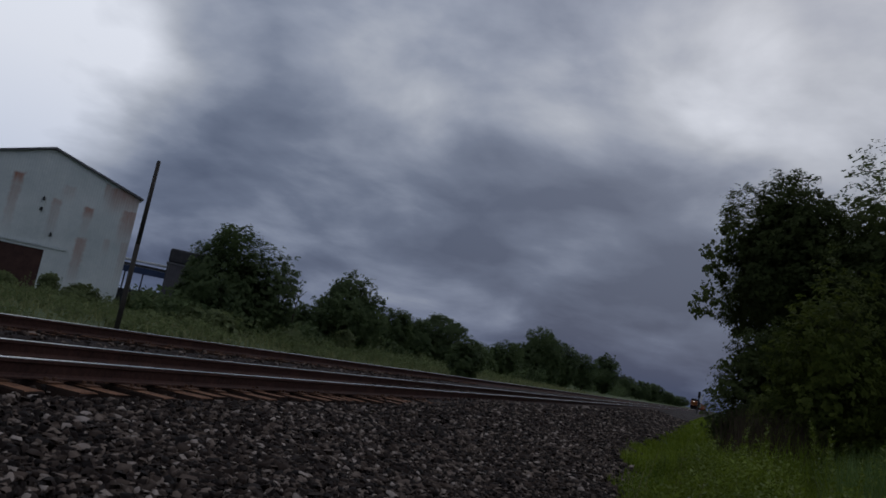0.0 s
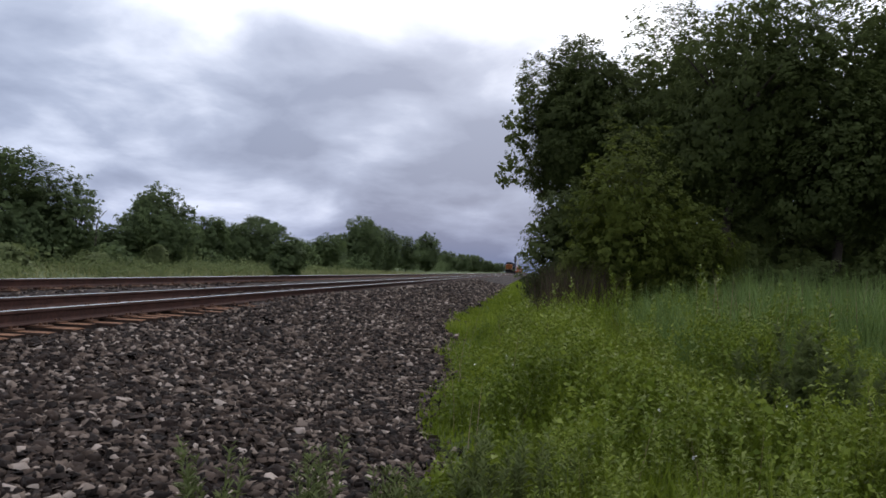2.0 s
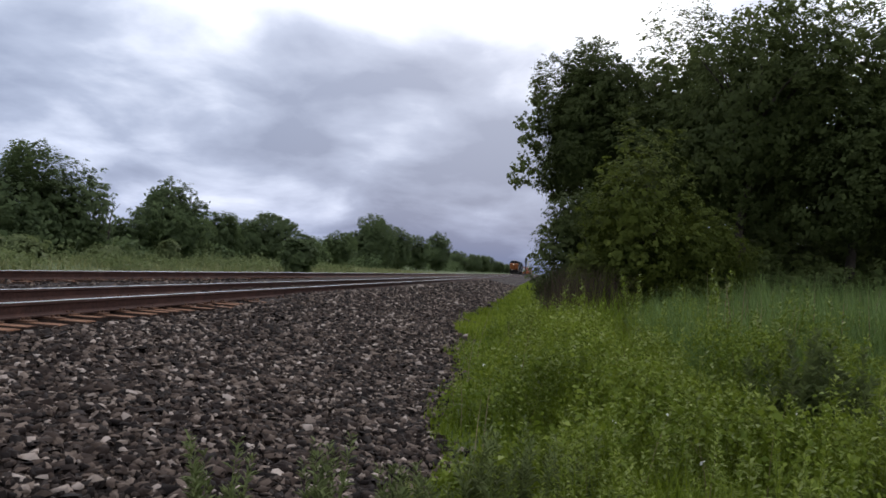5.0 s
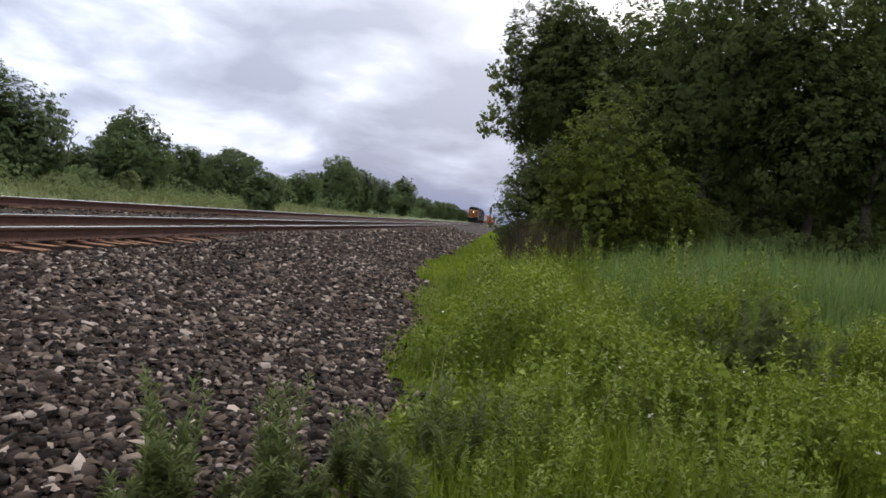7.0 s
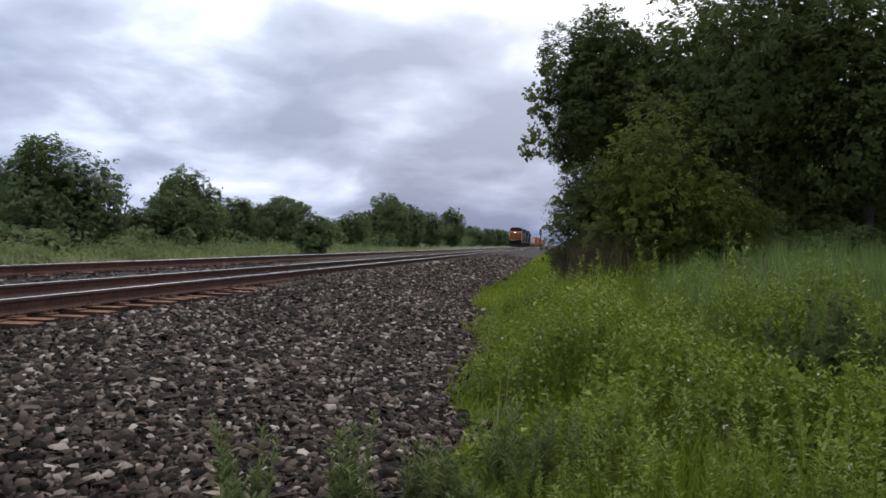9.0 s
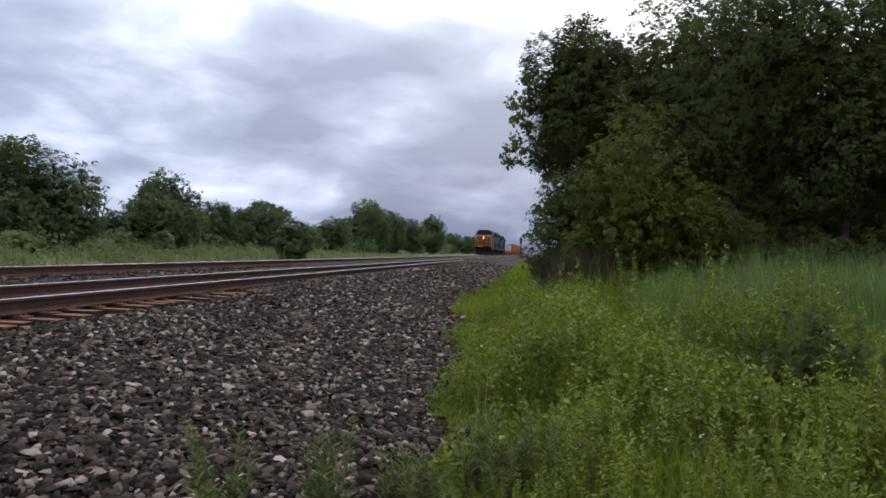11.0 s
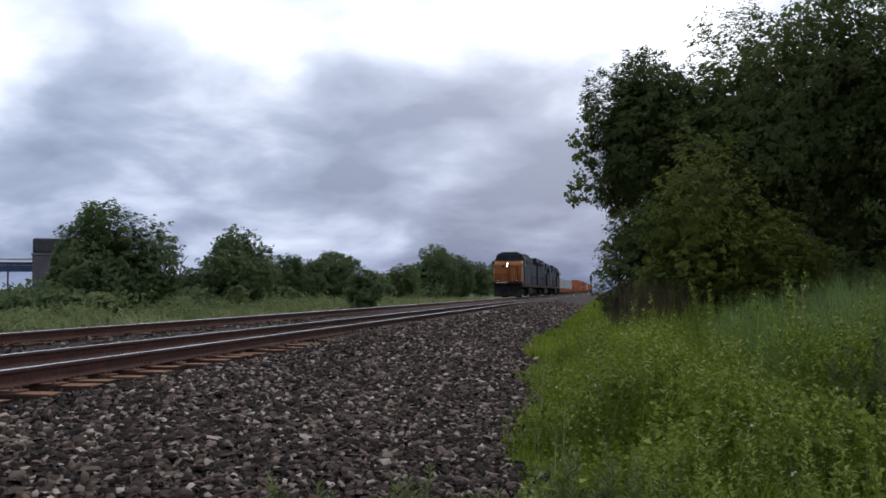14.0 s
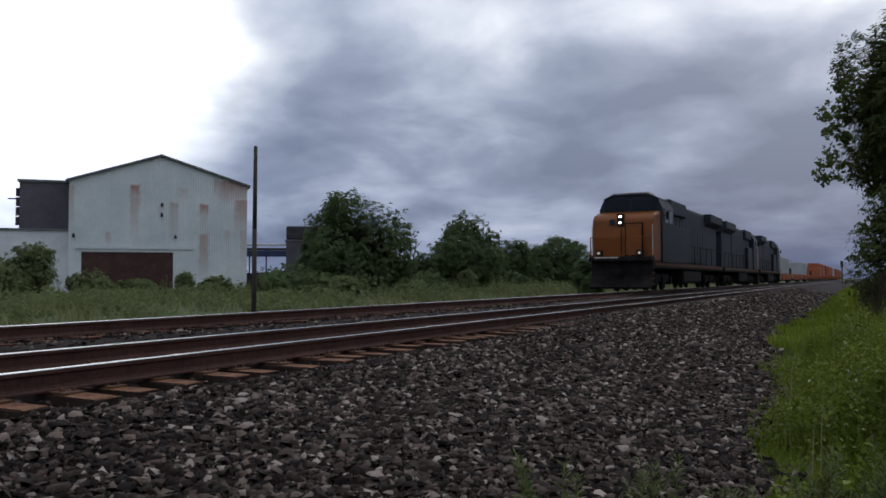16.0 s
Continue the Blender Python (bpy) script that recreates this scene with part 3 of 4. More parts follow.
# ---- industrial sheds across the line ----
def shed():
    """A tall gabled shed, its gable towards the railway. Built with the gable along x at y = 0, the body behind it."""
    L, R = polar(52.7, 72.0), polar(41.4, 72.0)
    mid = (L + R) / 2
    w = (R - L).length / 2
    turn = math.degrees(math.atan2(R.y - L.y, R.x - L.x))
    s = tagged(empty("industrial_shed", pose(mid.x, mid.y, 0, 0, 0, turn)), "tall pale metal-clad gabled shed with rust streaks and a dark door", "shed")
    g, eave, ridge = -0.6, 8.75, 11.05
    # gable wall with its opening
    bm = bmesh.new()
    dx0, dx1, dtop = -w + 0.98, -w + 8.1, 2.95
    for x0, x1, z0 in ((-w, dx0, g), (dx1, w, g), (dx0, dx1, dtop)):
        n = 12
        for i in range(n):
            a, b = x0 + (x1 - x0) * i / n, x0 + (x1 - x0) * (i + 1) / n
            za, zb = (ridge - (ridge - eave) * abs(q) / w for q in (a, b))
            prism(bm, [(a, z0), (b, z0), (b, zb), (a, za)], 0.0, 0.25)
    bmesh.ops.remove_doubles(bm, verts=bm.verts[:], dist=0.001)
    part("wall", bm, M_GABLE, s, "pale ribbed gable wall with rust streaks")
    for x in (-w, w - 0.25):
        part("wall", boxed(x, x + 0.25, 0.25, 38, g, eave), M_SIDING, s)
    part("wall", prism(bmesh.new(), [(-w, g), (w, g), (w, eave), (0, ridge), (-w, eave)], 38.0, 38.25), M_SIDING, s)
    for sx in (-1, 1):
        bm = prism(bmesh.new(), [(0, ridge + 0.02), (sx * (w + 0.25), eave - 0.06), (sx * (w + 0.25), eave + 0.10), (0, ridge + 0.18)], -0.25, 38.5)
        part("roof", bm, M_ROOF, s, "dark sheet metal roof")
        part("roof_trim", prism(bmesh.new(), [(0, ridge + 0.0), (sx * (w + 0.25), eave - 0.08), (sx * (w + 0.25), eave + 0.06), (0, ridge + 0.14)], -0.30, -0.252), M_ROOF, s, "thin dark verge trim")
    d = part("door", boxed(dx0, dx1, 0.12, 0.2, g, dtop), M_DOOR, s, "dark rust-brown sliding door")
    for i in range(1, 6):
        x = dx0 + (dx1 - dx0) * i / 6
        part("door_rib", boxed(x - 0.04, x + 0.04, 0.07, 0.118, g, dtop), M_DOOR, d)
    part("door_track", boxed(dx0 - 0.5, dx1 + 1.6, -0.12, -0.004, dtop + 0.25, dtop + 0.45), M_SIDING, s, "pale door track")
    for x, z in ((0.07, 6.95), (0.07, 6.1), (1.16, 4.25), (-6.7, 4.25)):
        lamp = part("wall_lamp", boxed(x - 0.09, x + 0.09, -0.25, 0.0, z - 0.13, z + 0.13, bevel=0.02), M_STEEL_DARK, s)
        part("bracket", boxed(x - 0.03, x + 0.03, -0.15, 0.0, z + 0.13, z + 0.22), M_STEEL_DARK, lamp)
    for i in range(1, 9):
        x = -w + 2 * w * i / 9
        za = ridge - (ridge - eave) * abs(x) / w - 0.05
        z0 = dtop + 0.5 if dx0 < x < dx1 else g
        part("seam", boxed(x - 0.02, x + 0.02, -0.012, -0.0005, z0, za), M_GABLE, s)
    return s, mid, turn, w


_, SHED_MID, SHED_TURN, SHED_W = shed()


def annex():
    """The dark upper block and low white wall that adjoin the shed."""
    a = tagged(empty("factory_annex", pose(SHED_MID.x, SHED_MID.y, 0, 0, 0, SHED_TURN)), "dark-clad upper storey over a long low white building", "building")
    w = SHED_W
    part("upper_wall", boxed(-w - 3.9, -w - 0.02, 2.0, 20, 4.85, 8.75), M_SIDING_DARK, a, "dark grey metal cladding")
    part("roof", boxed(-w - 4.05, -w - 0.02, 1.85, 20.2, 8.75, 8.95), M_ROOF, a)
    part("lower_wall", boxed(-w - 30, -w - 0.02, 1.2, 24, -0.6, 4.7), M_WHITEWALL, a, "white-painted wall")
    part("roof", boxed(-w - 30.2, -w - 0.02, 1.0, 24.2, 4.7, 4.85), M_ROOF, a)
    pipe = bmesh.new()
    for i in range(4):
        tube(pipe, (-w - 4.1, 3.0, 5.2 + 0.8 * i), (-w - 4.1, 3.0, 5.9 + 0.8 * i), 0.22, 0.22, 10)
    tube(pipe, (-w - 4.9, 3.0, 7.4), (-w - 4.0, 3.0, 7.4), 0.06, 0.06, 8)
    part("vent_pipe", pipe, M_STEEL_DARK, a)
    for x in np.arange(-w - 28, -w - 3, 4.2):
        wd = part("window", boxed(x, x + 1.6, 1.14, 1.198, 1.4, 2.6), M_GLASS, a, "dark window")
        part("window_frame", boxed(x - 0.08, x + 1.68, 1.15, 1.197, 1.28, 1.4), M_STEEL_DARK, wd)
    return a


annex()


def silo_block():
    """A dark block house with a pipe bridge to the shed."""
    p = polar(37.2, 76.0)
    turn = -math.degrees(math.atan2(p.x, p.y)) * 0 + 37.5
    b = tagged(empty("dark_block_house", pose(p.x, p.y, 0, 0, 0, turn)), "dark steel block house beside a tree, joined by a pipe bridge", "building")
    part("body", boxed(-2.0, 2.2, -1.5, 4, -0.6, 4.15, bevel=0.05), M_SIDING_DARK, b)
    part("hopper", boxed(-2.0, 2.0, -1.3, 3.5, 4.28, 5.55, bevel=0.18), M_STEEL_DARK, b)
    part("ledge", boxed(-2.1, 2.3, -1.6, 4.1, 4.15, 4.28), M_ROOF, b)
    part("door", boxed(-0.2, 0.35, -1.56, -1.5, -0.6, 1.15), M_WHITEWALL, b, "pale door")
    br = part("pipe_bridge", boxed(-5.6, -2.0, -0.6, 0.4, 3.35, 3.55), M_STEEL_DARK, b)
    part("girder", boxed(-5.6, -2.0, -0.75, -0.6, 2.75, 3.3), M_BLUE_PIPE, br, "dark blue girder")
    pp = bmesh.new()
    tube(pp, (-5.6, -0.3, 3.85), (-2.0, -0.3, 3.85), 0.11, 0.11, 10)
    part("pipe", pp, M_WHITEWALL, br, "pale pipe")
    part("low_wall", boxed(-5.8, -2.0, -0.5, 0.2, -0.6, 1.25), M_STEEL_DARK, b)
    for x in (-5.3, -3.8):
        part("post", boxed(x - 0.06, x + 0.06, -0.6, -0.45, -0.6, 3.35), M_STEEL_DARK, br)


silo_block()


def dead_snag():
    """A bare dead sapling that stands out of the hedgerow."""
    p = polar(29.85, 63.0)
    t = tagged(empty("dead_snag", pose(p.x, p.y, -0.5)), "bare dead sapling with a few forked twigs above the hedge", "tree")
    bm = bmesh.new()
    tube(bm, (0, 0, 0), (0.1, 0, 2.9), 0.07, 0.05, 7)
    tube(bm, (0.1, 0, 2.9), (0.35, 0, 4.35), 0.05, 0.02, 6)
    part("stem", bm, M_BARK, t)
    for x0, z0, x1, z1 in ((0.1, 2.8, -0.45, 4.0), (0.2, 3.5, 0.75, 4.2), (-0.15, 3.4, -0.1, 4.1)):
        part("twig", tube(bmesh.new(), (x0, 0, z0), (x1, 0.1, z1), 0.035, 0.012, 5), M_BARK, t)


dead_snag()


def line_pole():
    p = tagged(empty("line_pole", pose(-17.98, 20.67, -0.55)), "old bare dark wooden line pole standing in grass", "pole")
    bm = bmesh.new()
    tube(bm, (0, 0, -0.3), (0.01, 0, 2.9), 0.085, 0.075, 12)
    tube(bm, (0.01, 0, 2.9), (0.03, 0, 5.62), 0.075, 0.062, 12)
    part("shaft", bm, M_POLE, p, smooth=True)
    c = bmesh.new()
    tube(c, (0.03, 0, 5.62), (0.03, 0, 5.68), 0.068, 0.04, 12)
    part("cap", c, M_STEEL_DARK, p)


line_pole()


def signal_mast():
    s = tagged(empty("signal_mast", pose(-3.75, 176, -0.6)), "dark railway signal mast beside the far line", "signal")
    bm = bmesh.new()
    tube(bm, (0, 0, 0), (0, 0, 4.5), 0.13, 0.10, 10)
    part("mast", bm, M_STEEL_DARK, s)
    h = part("signal_head", boxed(-0.26, 0.26, -0.2, 0.15, 3.5, 4.7, bevel=0.05), M_STEEL_DARK, s)
    for z in (3.75, 4.1, 4.45):
        v = bmesh.new()
        tube(v, (0, -0.2, z), (0, -0.42, z), 0.11, 0.12, 10)
        part("visor", v, M_STEEL_DARK, h)
    part("sign_plate", boxed(0.3, 0.72, -0.06, -0.02, 2.5, 3.9, bevel=0.01), M_WHITEWALL, s, "pale sign plate")


signal_mast()


# ---- trees and bushes across the line ----
def far_tree(az, dist, el_top, width_deg, seed, mat=None, leaf=0.19, base=0.2, name="tree", label="", category="tree"):
    p = polar(az, dist)
    g = float(ground_z(p.x, p.y))
    top = 0.70 + dist * math.tan(radians(el_top)) - g
    w = dist * math.tan(radians(width_deg))
    size = leaf * max(1.0, dist / 90) ** 0.6
    tree(name, (p.x, p.y, g), w * 1.12, top * 1.01, base - 0.14 * top, int(2600 + 19 * w * top / size ** 2), size, size * 1.5, mat or M_LEAF_MID,
         label or "rounded green tree in the hedgerow across the railway", seed, group="hedgerow trees" if category == "tree" else "field bushes", category=category, gaps=0.1)


for k, (az, dist, el, wd) in enumerate([
        (34.6, 56, 6.15, 5.4), (31.9, 57, 4.7, 4.2), (37.0, 62, 3.4, 1.6), (26.0, 68, 4.6, 4.6), (28.9, 66, 1.9, 3.2), (22.6, 84, 3.0, 2.6), (24.2, 80, 2.2, 2.6),
        (19.3, 92, 3.25, 3.9), (21.0, 90, 2.3, 2.4), (14.8, 120, 1.95, 2.8), (16.8, 110, 1.7, 2.2), (12.0, 150, 3.45, 3.2), (10.3, 160, 2.7, 2.0), (13.4, 150, 2.2, 2.0), (9.0, 190, 2.1, 1.9), (7.55, 225, 2.65, 1.9),
        (6.1, 285, 1.35, 1.6), (5.0, 330, 1.05, 1.4), (4.2, 390, 1.15, 1.3), (3.3, 480, 0.8, 1.2), (2.5, 600, 0.6, 1.2)]):
    far_tree(az, dist, el, wd, 100 + k)
for k, (az, dist, el, wd) in enumerate([(17.3, 57, 1.65, 2.5), (54.8, 60, 2.5, 2.8), (51.3, 60, 0.5, 2.6), (34.6, 47, 0.25, 2.2), (25.9, 60, 0.7, 1.2), (39.6, 55, 0.35, 2.6), (43.5, 58, 0.1, 2.0), (48.5, 62, 0.1, 2.6), (57.0, 55, 1.5, 3.0), (45.5, 60, 0.55, 1.0), (30.0, 52, 0.0, 2.0), (36.3, 50, 0.1, 1.8)]):
    far_tree(az, dist, el, wd, 150 + k, M_LEAF_MID if k < 1 else M_BUSH, 0.17, 0.02, "bush", "leafy green bush standing in the field grass", "bush")

r = np.random.default_rng(31)
n = 210
az = 3 + 37 * r.random(n) ** 1.6
dist = 31 / np.sin(np.radians(az)) * r.uniform(0.95, 1.25, n)
cc = np.stack([-dist * np.sin(np.radians(az)), dist * np.cos(np.radians(az)), 0 * az], 1)
rad = r.uniform(0.9, 1.9, n) * np.clip(dist / 80, 0.8, 1.6)
cc[:, 2] = -0.5 + rad * 0.6
stuff("hedge_undergrowth", leaves(r, cc, rad, 180, 0.34), M_LEAF_MID, "low green undergrowth along the hedgerow", "undergrowth")
# distant woods along the horizon
n = 500
a = r.uniform(-0.2, 1.5, n)
d = r.uniform(420, 900, n)
cc = np.stack([-d * np.sin(a), d * np.cos(a), r.uniform(0, 4, n)], 1)
cc = cc[(cc[:, 0] < -30) | (cc[:, 0] > 12)]
stuff("distant_woods", leaves(r, cc, r.uniform(3, 6, len(cc)), 60, 2.2), M_LEAF_MID, "distant low woods along the horizon", "woods")

# field grass across the line
n = 30000
x = -15.2 - 40 * r.random(n) ** 1.2
y = -5 + 150 * r.random(n) ** 1.3
def relief(x, y, seed=9, freq=1.3):
    """Uneven growth: about 0.6 to 1.4."""
    q = np.stack([x, y, 0 * x], 1)
    return np.clip(1 + 0.42 * lumps(np.random.default_rng(seed), q, freq) + 0.24 * lumps(np.random.default_rng(seed + 1), q, 3 * freq), 0.5, 1.6)


stuff("field_grass", blades(r, x, y, ground_z(x, y), r.uniform(0.22, 0.6, n) * relief(x, y, 3, 0.8), np.full(n, 0.055), r.uniform(0.3, 1.2, n), 2), M_FIELD, "tall mixed field grass across the railway", "grass")
n = 520
x = -16.5 - 26 * r.random(n) ** 1.3
y = 2 + 90 * r.random(n) ** 1.2
kinds = [stalk(r, 0.7, 30, 0.16, 0.6, 0.4), stalk(r, 0.9, 36, 0.16, 0.7, 0.4)]
stuff("field_weeds", spread(r, kinds, x, y, ground_z(x, y), r.uniform(0.6, 1.3, n) * relief(x, y, 5, 0.5)), M_BUSH, "coarse weeds scattered through the field grass", "weeds")

n = 420
y = 4 + 95 * r.random(n) ** 1.2
x = -17 - 24 * r.random(n) - 0.06 * y
rad = r.uniform(0.35, 0.95, n) * (1 + y / 160)
stuff("field_brush", leaves(r, np.stack([x, y, ground_z(x, y) + 0.3 * rad], 1), rad, 105, 0.155, 0.62, 0.4), M_BUSH, "low rounded clumps of pale green brush in the field grass", "brush")

# ---- the wood by the meadow ----
hang = np.random.default_rng(5)
spray = [(-2.95 + 1.1 * hang.random() ** 1.2, hang.normal(0, 0.6), 5.1 + 3.2 * hang.random(), 0.28) for k in range(44)]
tree("cottonwood_tree", (1.5, 33.0, -0.9), 5.2, 11.75, 3.5, 84000, 0.105, 0.20, M_LEAF_DARK, "tall cottonwood with a rounded dark crown and drooping leaves", 11, extra=spray, group="wood by the meadow")
for k, (x, y, w, h, b) in enumerate([(5.1, 31.5, 5.8, 12.15, 1.5), (7.2, 28.5, 5.8, 12.4, 1.5), (9.6, 27.5, 5.8, 12.2, 1.4), (12.0, 27, 5.6, 12.2, 1.6), (14.8, 27, 6, 11.5, 1.5), (17.8, 28, 6, 11.5, 1.5), (8.0, 34, 6.5, 13.0, 0.5), (4.6, 36, 5.5, 12.2, 0.2), (12, 34, 7, 12.6, 0.3), (16.5, 34, 7, 12, 0.2)]):
    tree("deciduous_tree", (x, y, -0.9), w, h, b, 36000 if k < 3 else 27000 if k < 6 else 6500, 0.115 if k < 6 else 0.24, 0.26 if k < 6 else 0.36, M_LEAF_DARK, "tall dense dark green deciduous tree at the wood's edge", 20 + k, group="wood by the meadow")
for k, (x, y, w, h, m) in enumerate([(2.75, 23.6, 4.0, 6.1, M_LEAF_OLIVE), (0.95, 25.5, 2.5, 4.9, M_LEAF_DARK), (4.7, 24.2, 3.2, 4.0, M_LEAF_OLIVE), (6.6, 30.5, 4.0, 4.2, M_LEAF_DARK), (9.4, 31.0, 4, 4.4, M_LEAF_DARK), (12.2, 31, 4, 4.4, M_LEAF_DARK), (1.7, 23.4, 2.2, 2.8, M_LEAF_OLIVE), (15.5, 31, 4.5, 4.5, M_LEAF_DARK), (19, 30, 4.5, 4.5, M_LEAF_DARK), (6, 39, 6, 5.5, M_LEAF_DARK), (11, 38, 6, 5.5, M_LEAF_DARK), (16, 38, 6, 5.5, M_LEAF_DARK), (21, 36, 6, 6, M_LEAF_DARK), (6.4, 26.2, 3.0, 2.9, M_LEAF_DARK), (8.6, 25.8, 3.0, 2.7, M_LEAF_DARK), (10.9, 25.6, 3.0, 2.8, M_LEAF_DARK)]):
    tree("shrub", (x, y, -0.9), w, h, -0.2 * h, 20500 if y < 27 else 4500, 0.095 if y < 27 else 0.2, 0.18, m, "dense leafy shrub at the foot of the wood", 40 + k, group="shrubs of the wood's edge", category="shrub", gaps=0.1, stem=0.008)
r = np.random.default_rng(91)
n = 2600
x, y = 1.35 + r.normal(0, 0.52, n), 22.5 + r.normal(0, 0.5, n)
stuff("dead_brush", blades(r, x, y, ground_z(x, y), r.uniform(0.6, 2.2, n), np.full(n, 0.022), r.uniform(0.05, 0.55, n), 3), M_TWIG, "dry brown brush tangled at the shrubs' foot", "brush")
n = 170
cc = np.stack([r.uniform(5, 34, n), r.uniform(40, 50, n), r.uniform(-0.6, 4.2, n)], 1)
stuff("wood_undergrowth", leaves(r, cc, r.uniform(0.9, 1.7, n), 190, 0.34), M_LEAF_DARK, "dark undergrowth deep inside the wood", "undergrowth")
# the wood goes on along the line, farther off
for k, (x, y, h) in enumerate([(3.2, 44, 8), (4.0, 56, 9), (5.5, 70, 9), (6, 88, 9), (7, 110, 10), (8, 140, 10), (9, 180, 11)]):
    tree("deciduous_tree", (x + 1.5, y, -0.9), 7, h, 0.3, 5000, 0.34, 0.6, M_LEAF_DARK, "dark green tree of the wood along the railway", 60 + k, group="wood by the meadow")

# ---- the meadow ----
def meadow_points(r, n, y0, y1, xmax, power=1.0, inset=0.0):
    y = y0 + (y1 - y0) * r.random(n) ** power
    lo = edge_x(y) + inset
    x = lo + (xmax(y) - lo) * r.random(n) ** 1.1
    return x, y


r = np.random.default_rng(77)
reach = lambda y: 1.2 + 0.5 * y


def hollows(x, y):
    """Broad humps and hollows in the meadow's growth."""
    return np.clip(1 + 0.42 * lumps(np.random.default_rng(14), np.stack([x, 0.7 * y, 0 * x], 1), 0.95), 0.45, 1.3)


x, y = meadow_points(r, 62000, 2.5, 26, reach, 1.25)

near_edge = np.clip((x - edge_x(y)) / (0.6 + 0.09 * y), 0.22, 1) * relief(x, y) * hollows(x, y) * np.interp(y, [3, 6, 10, 16], [0.75, 1.0, 1.6, 1.9])
stuff("meadow_grass", blades(r, x, y, ground_z(x, y), r.uniform(0.2, 0.52, len(x)) * near_edge, np.full(len(x), 0.011) * (1 + y / 12), r.uniform(0.1, 0.8, len(x)), 2), M_GRASS, "lush bright green meadow grass beside the ballast", "grass")
kinds = [stalk(r, 0.55, 66, 0.068, 0.5, 0.40), stalk(r, 0.68, 76, 0.060, 0.6, 0.42), stalk(r, 0.45, 54, 0.080, 0.4, 0.40), stalk(r, 0.62, 72, 0.055, 0.7, 0.46)]
x, y = meadow_points(r, 2350, 2.6, 18, reach, 1.4, 0.0)
near_edge = np.clip((x - edge_x(y)) / (0.5 + 0.09 * y), 0.3, 1) * relief(x, y, 9) * hollows(x, y) * np.interp(y, [3, 6, 10, 16], [0.8, 1.0, 1.35, 1.6])
stuff("leafy_weeds", spread(r, kinds, x, y, ground_z(x, y), r.uniform(0.7, 1.15, len(x)) * near_edge), M_WEED, "leafy green weeds among the meadow grass", "weeds")
n = 260
x, y = meadow_points(r, n, 5.0, 15, reach, 1.1, 0.25)
rad = r.uniform(0.12, 0.28, n) * (1 + y / 22)
up = np.clip((x - edge_x(y)) / (0.5 + 0.09 * y), 0.3, 1) * np.interp(y, [3, 6, 10, 14], [0.40, 0.52, 0.72, 0.9]) * hollows(x, y)
stuff("bushy_weeds", leaves(r, np.stack([x, y, ground_z(x, y) + up * r.uniform(0.75, 1.1, n)], 1), rad, 220, 0.038, 0.95, 0.3), M_WEED, "bushy light green weed heads above the meadow grass", "weeds")
n = 70
x, y = meadow_points(r, n, 4.2, 13, reach, 1.1, 0.2)
stuff("seed_stalks", blades(r, x, y, ground_z(x, y), r.uniform(0.65, 1.0, n) * np.interp(y, [4, 12], [0.9, 1.4]), np.full(n, 0.007), r.uniform(0.05, 0.5, n), 3), M_PLUME, "thin dry straw-coloured grass stalks above the meadow", "grass")
n = 22000
y = 24 + 130 * r.random(n) ** 1.6
x = edge_x(y) + 4.5 * r.random(n)
stuff("verge_grass", blades(r, x, y, ground_z(x, y), r.uniform(0.3, 0.8, n) * np.clip((x - edge_x(y)) / 2.6, 0.18, 1), 0.03 + 0.0012 * y, r.uniform(0.1, 0.6, n), 2), M_GRASS, "green grass along the railway verge", "grass")
n = 8000
y = r.uniform(-6, 2.6, n)
x = edge_x(np.maximum(y, 0)) + 6 * r.random(n)
stuff("verge_grass", blades(r, x, y, ground_z(x, y), r.uniform(0.12, 0.3, n), np.full(n, 0.014), r.uniform(0.2, 0.8, n), 2), M_GRASS, "short trodden grass beside the ballast", "grass")
# reeds before the wood
n = 20000
y = r.uniform(9.5, 21, n)
x = r.uniform(0, 1, n) * (0.52 * y) + 0.9 + 0.06 * y
h = np.interp(x / y, [0.08, 0.14, 0.25, 0.6], [0.7, 1.3, 1.8, 1.85])
stuff("reeds", blades(r, x, y, ground_z(x, y), h * np.clip((y - 7.5) / 5, 0.4, 1) * r.uniform(0.5, 1.1, n) * np.clip(relief(x, y, 21), 0.7, 1.12), np.full(n, 0.02), r.uniform(0.05, 0.6, n), 3), M_REED, "tall blue-green reeds before the wood", "reeds")
n = 150
y = r.uniform(12, 20, n)
x = (0.2 + 0.35 * r.random(n)) * y
stuff("reed_plumes", blades(r, x, y, ground_z(x, y), r.uniform(1.4, 1.95, n), np.full(n, 0.028), r.uniform(0.02, 0.2, n), 2), M_PLUME, "brownish feathery reed plumes", "reeds")


def weed_plant(x, y, height, count, leaf, mat, label, seed, stems=3, narrow=0.3, spread_by=0.07):
    r = np.random.default_rng(seed)
    w = tagged(empty("weed_plant", pose(x, y, float(ground_z(x, y)))), label, "weed")
    for k in range(stems):
        v, f = stalk(r, height * r.uniform(0.6, 1.0), count, leaf, 0.9, narrow)
        s = part("stem", raw_mesh("stem", v, f, mat), None, w)
        s.matrix_basis = pose(r.normal(0, spread_by), r.normal(0, spread_by), 0, r.normal(0, 8), r.normal(0, 8), r.uniform(0, 360))


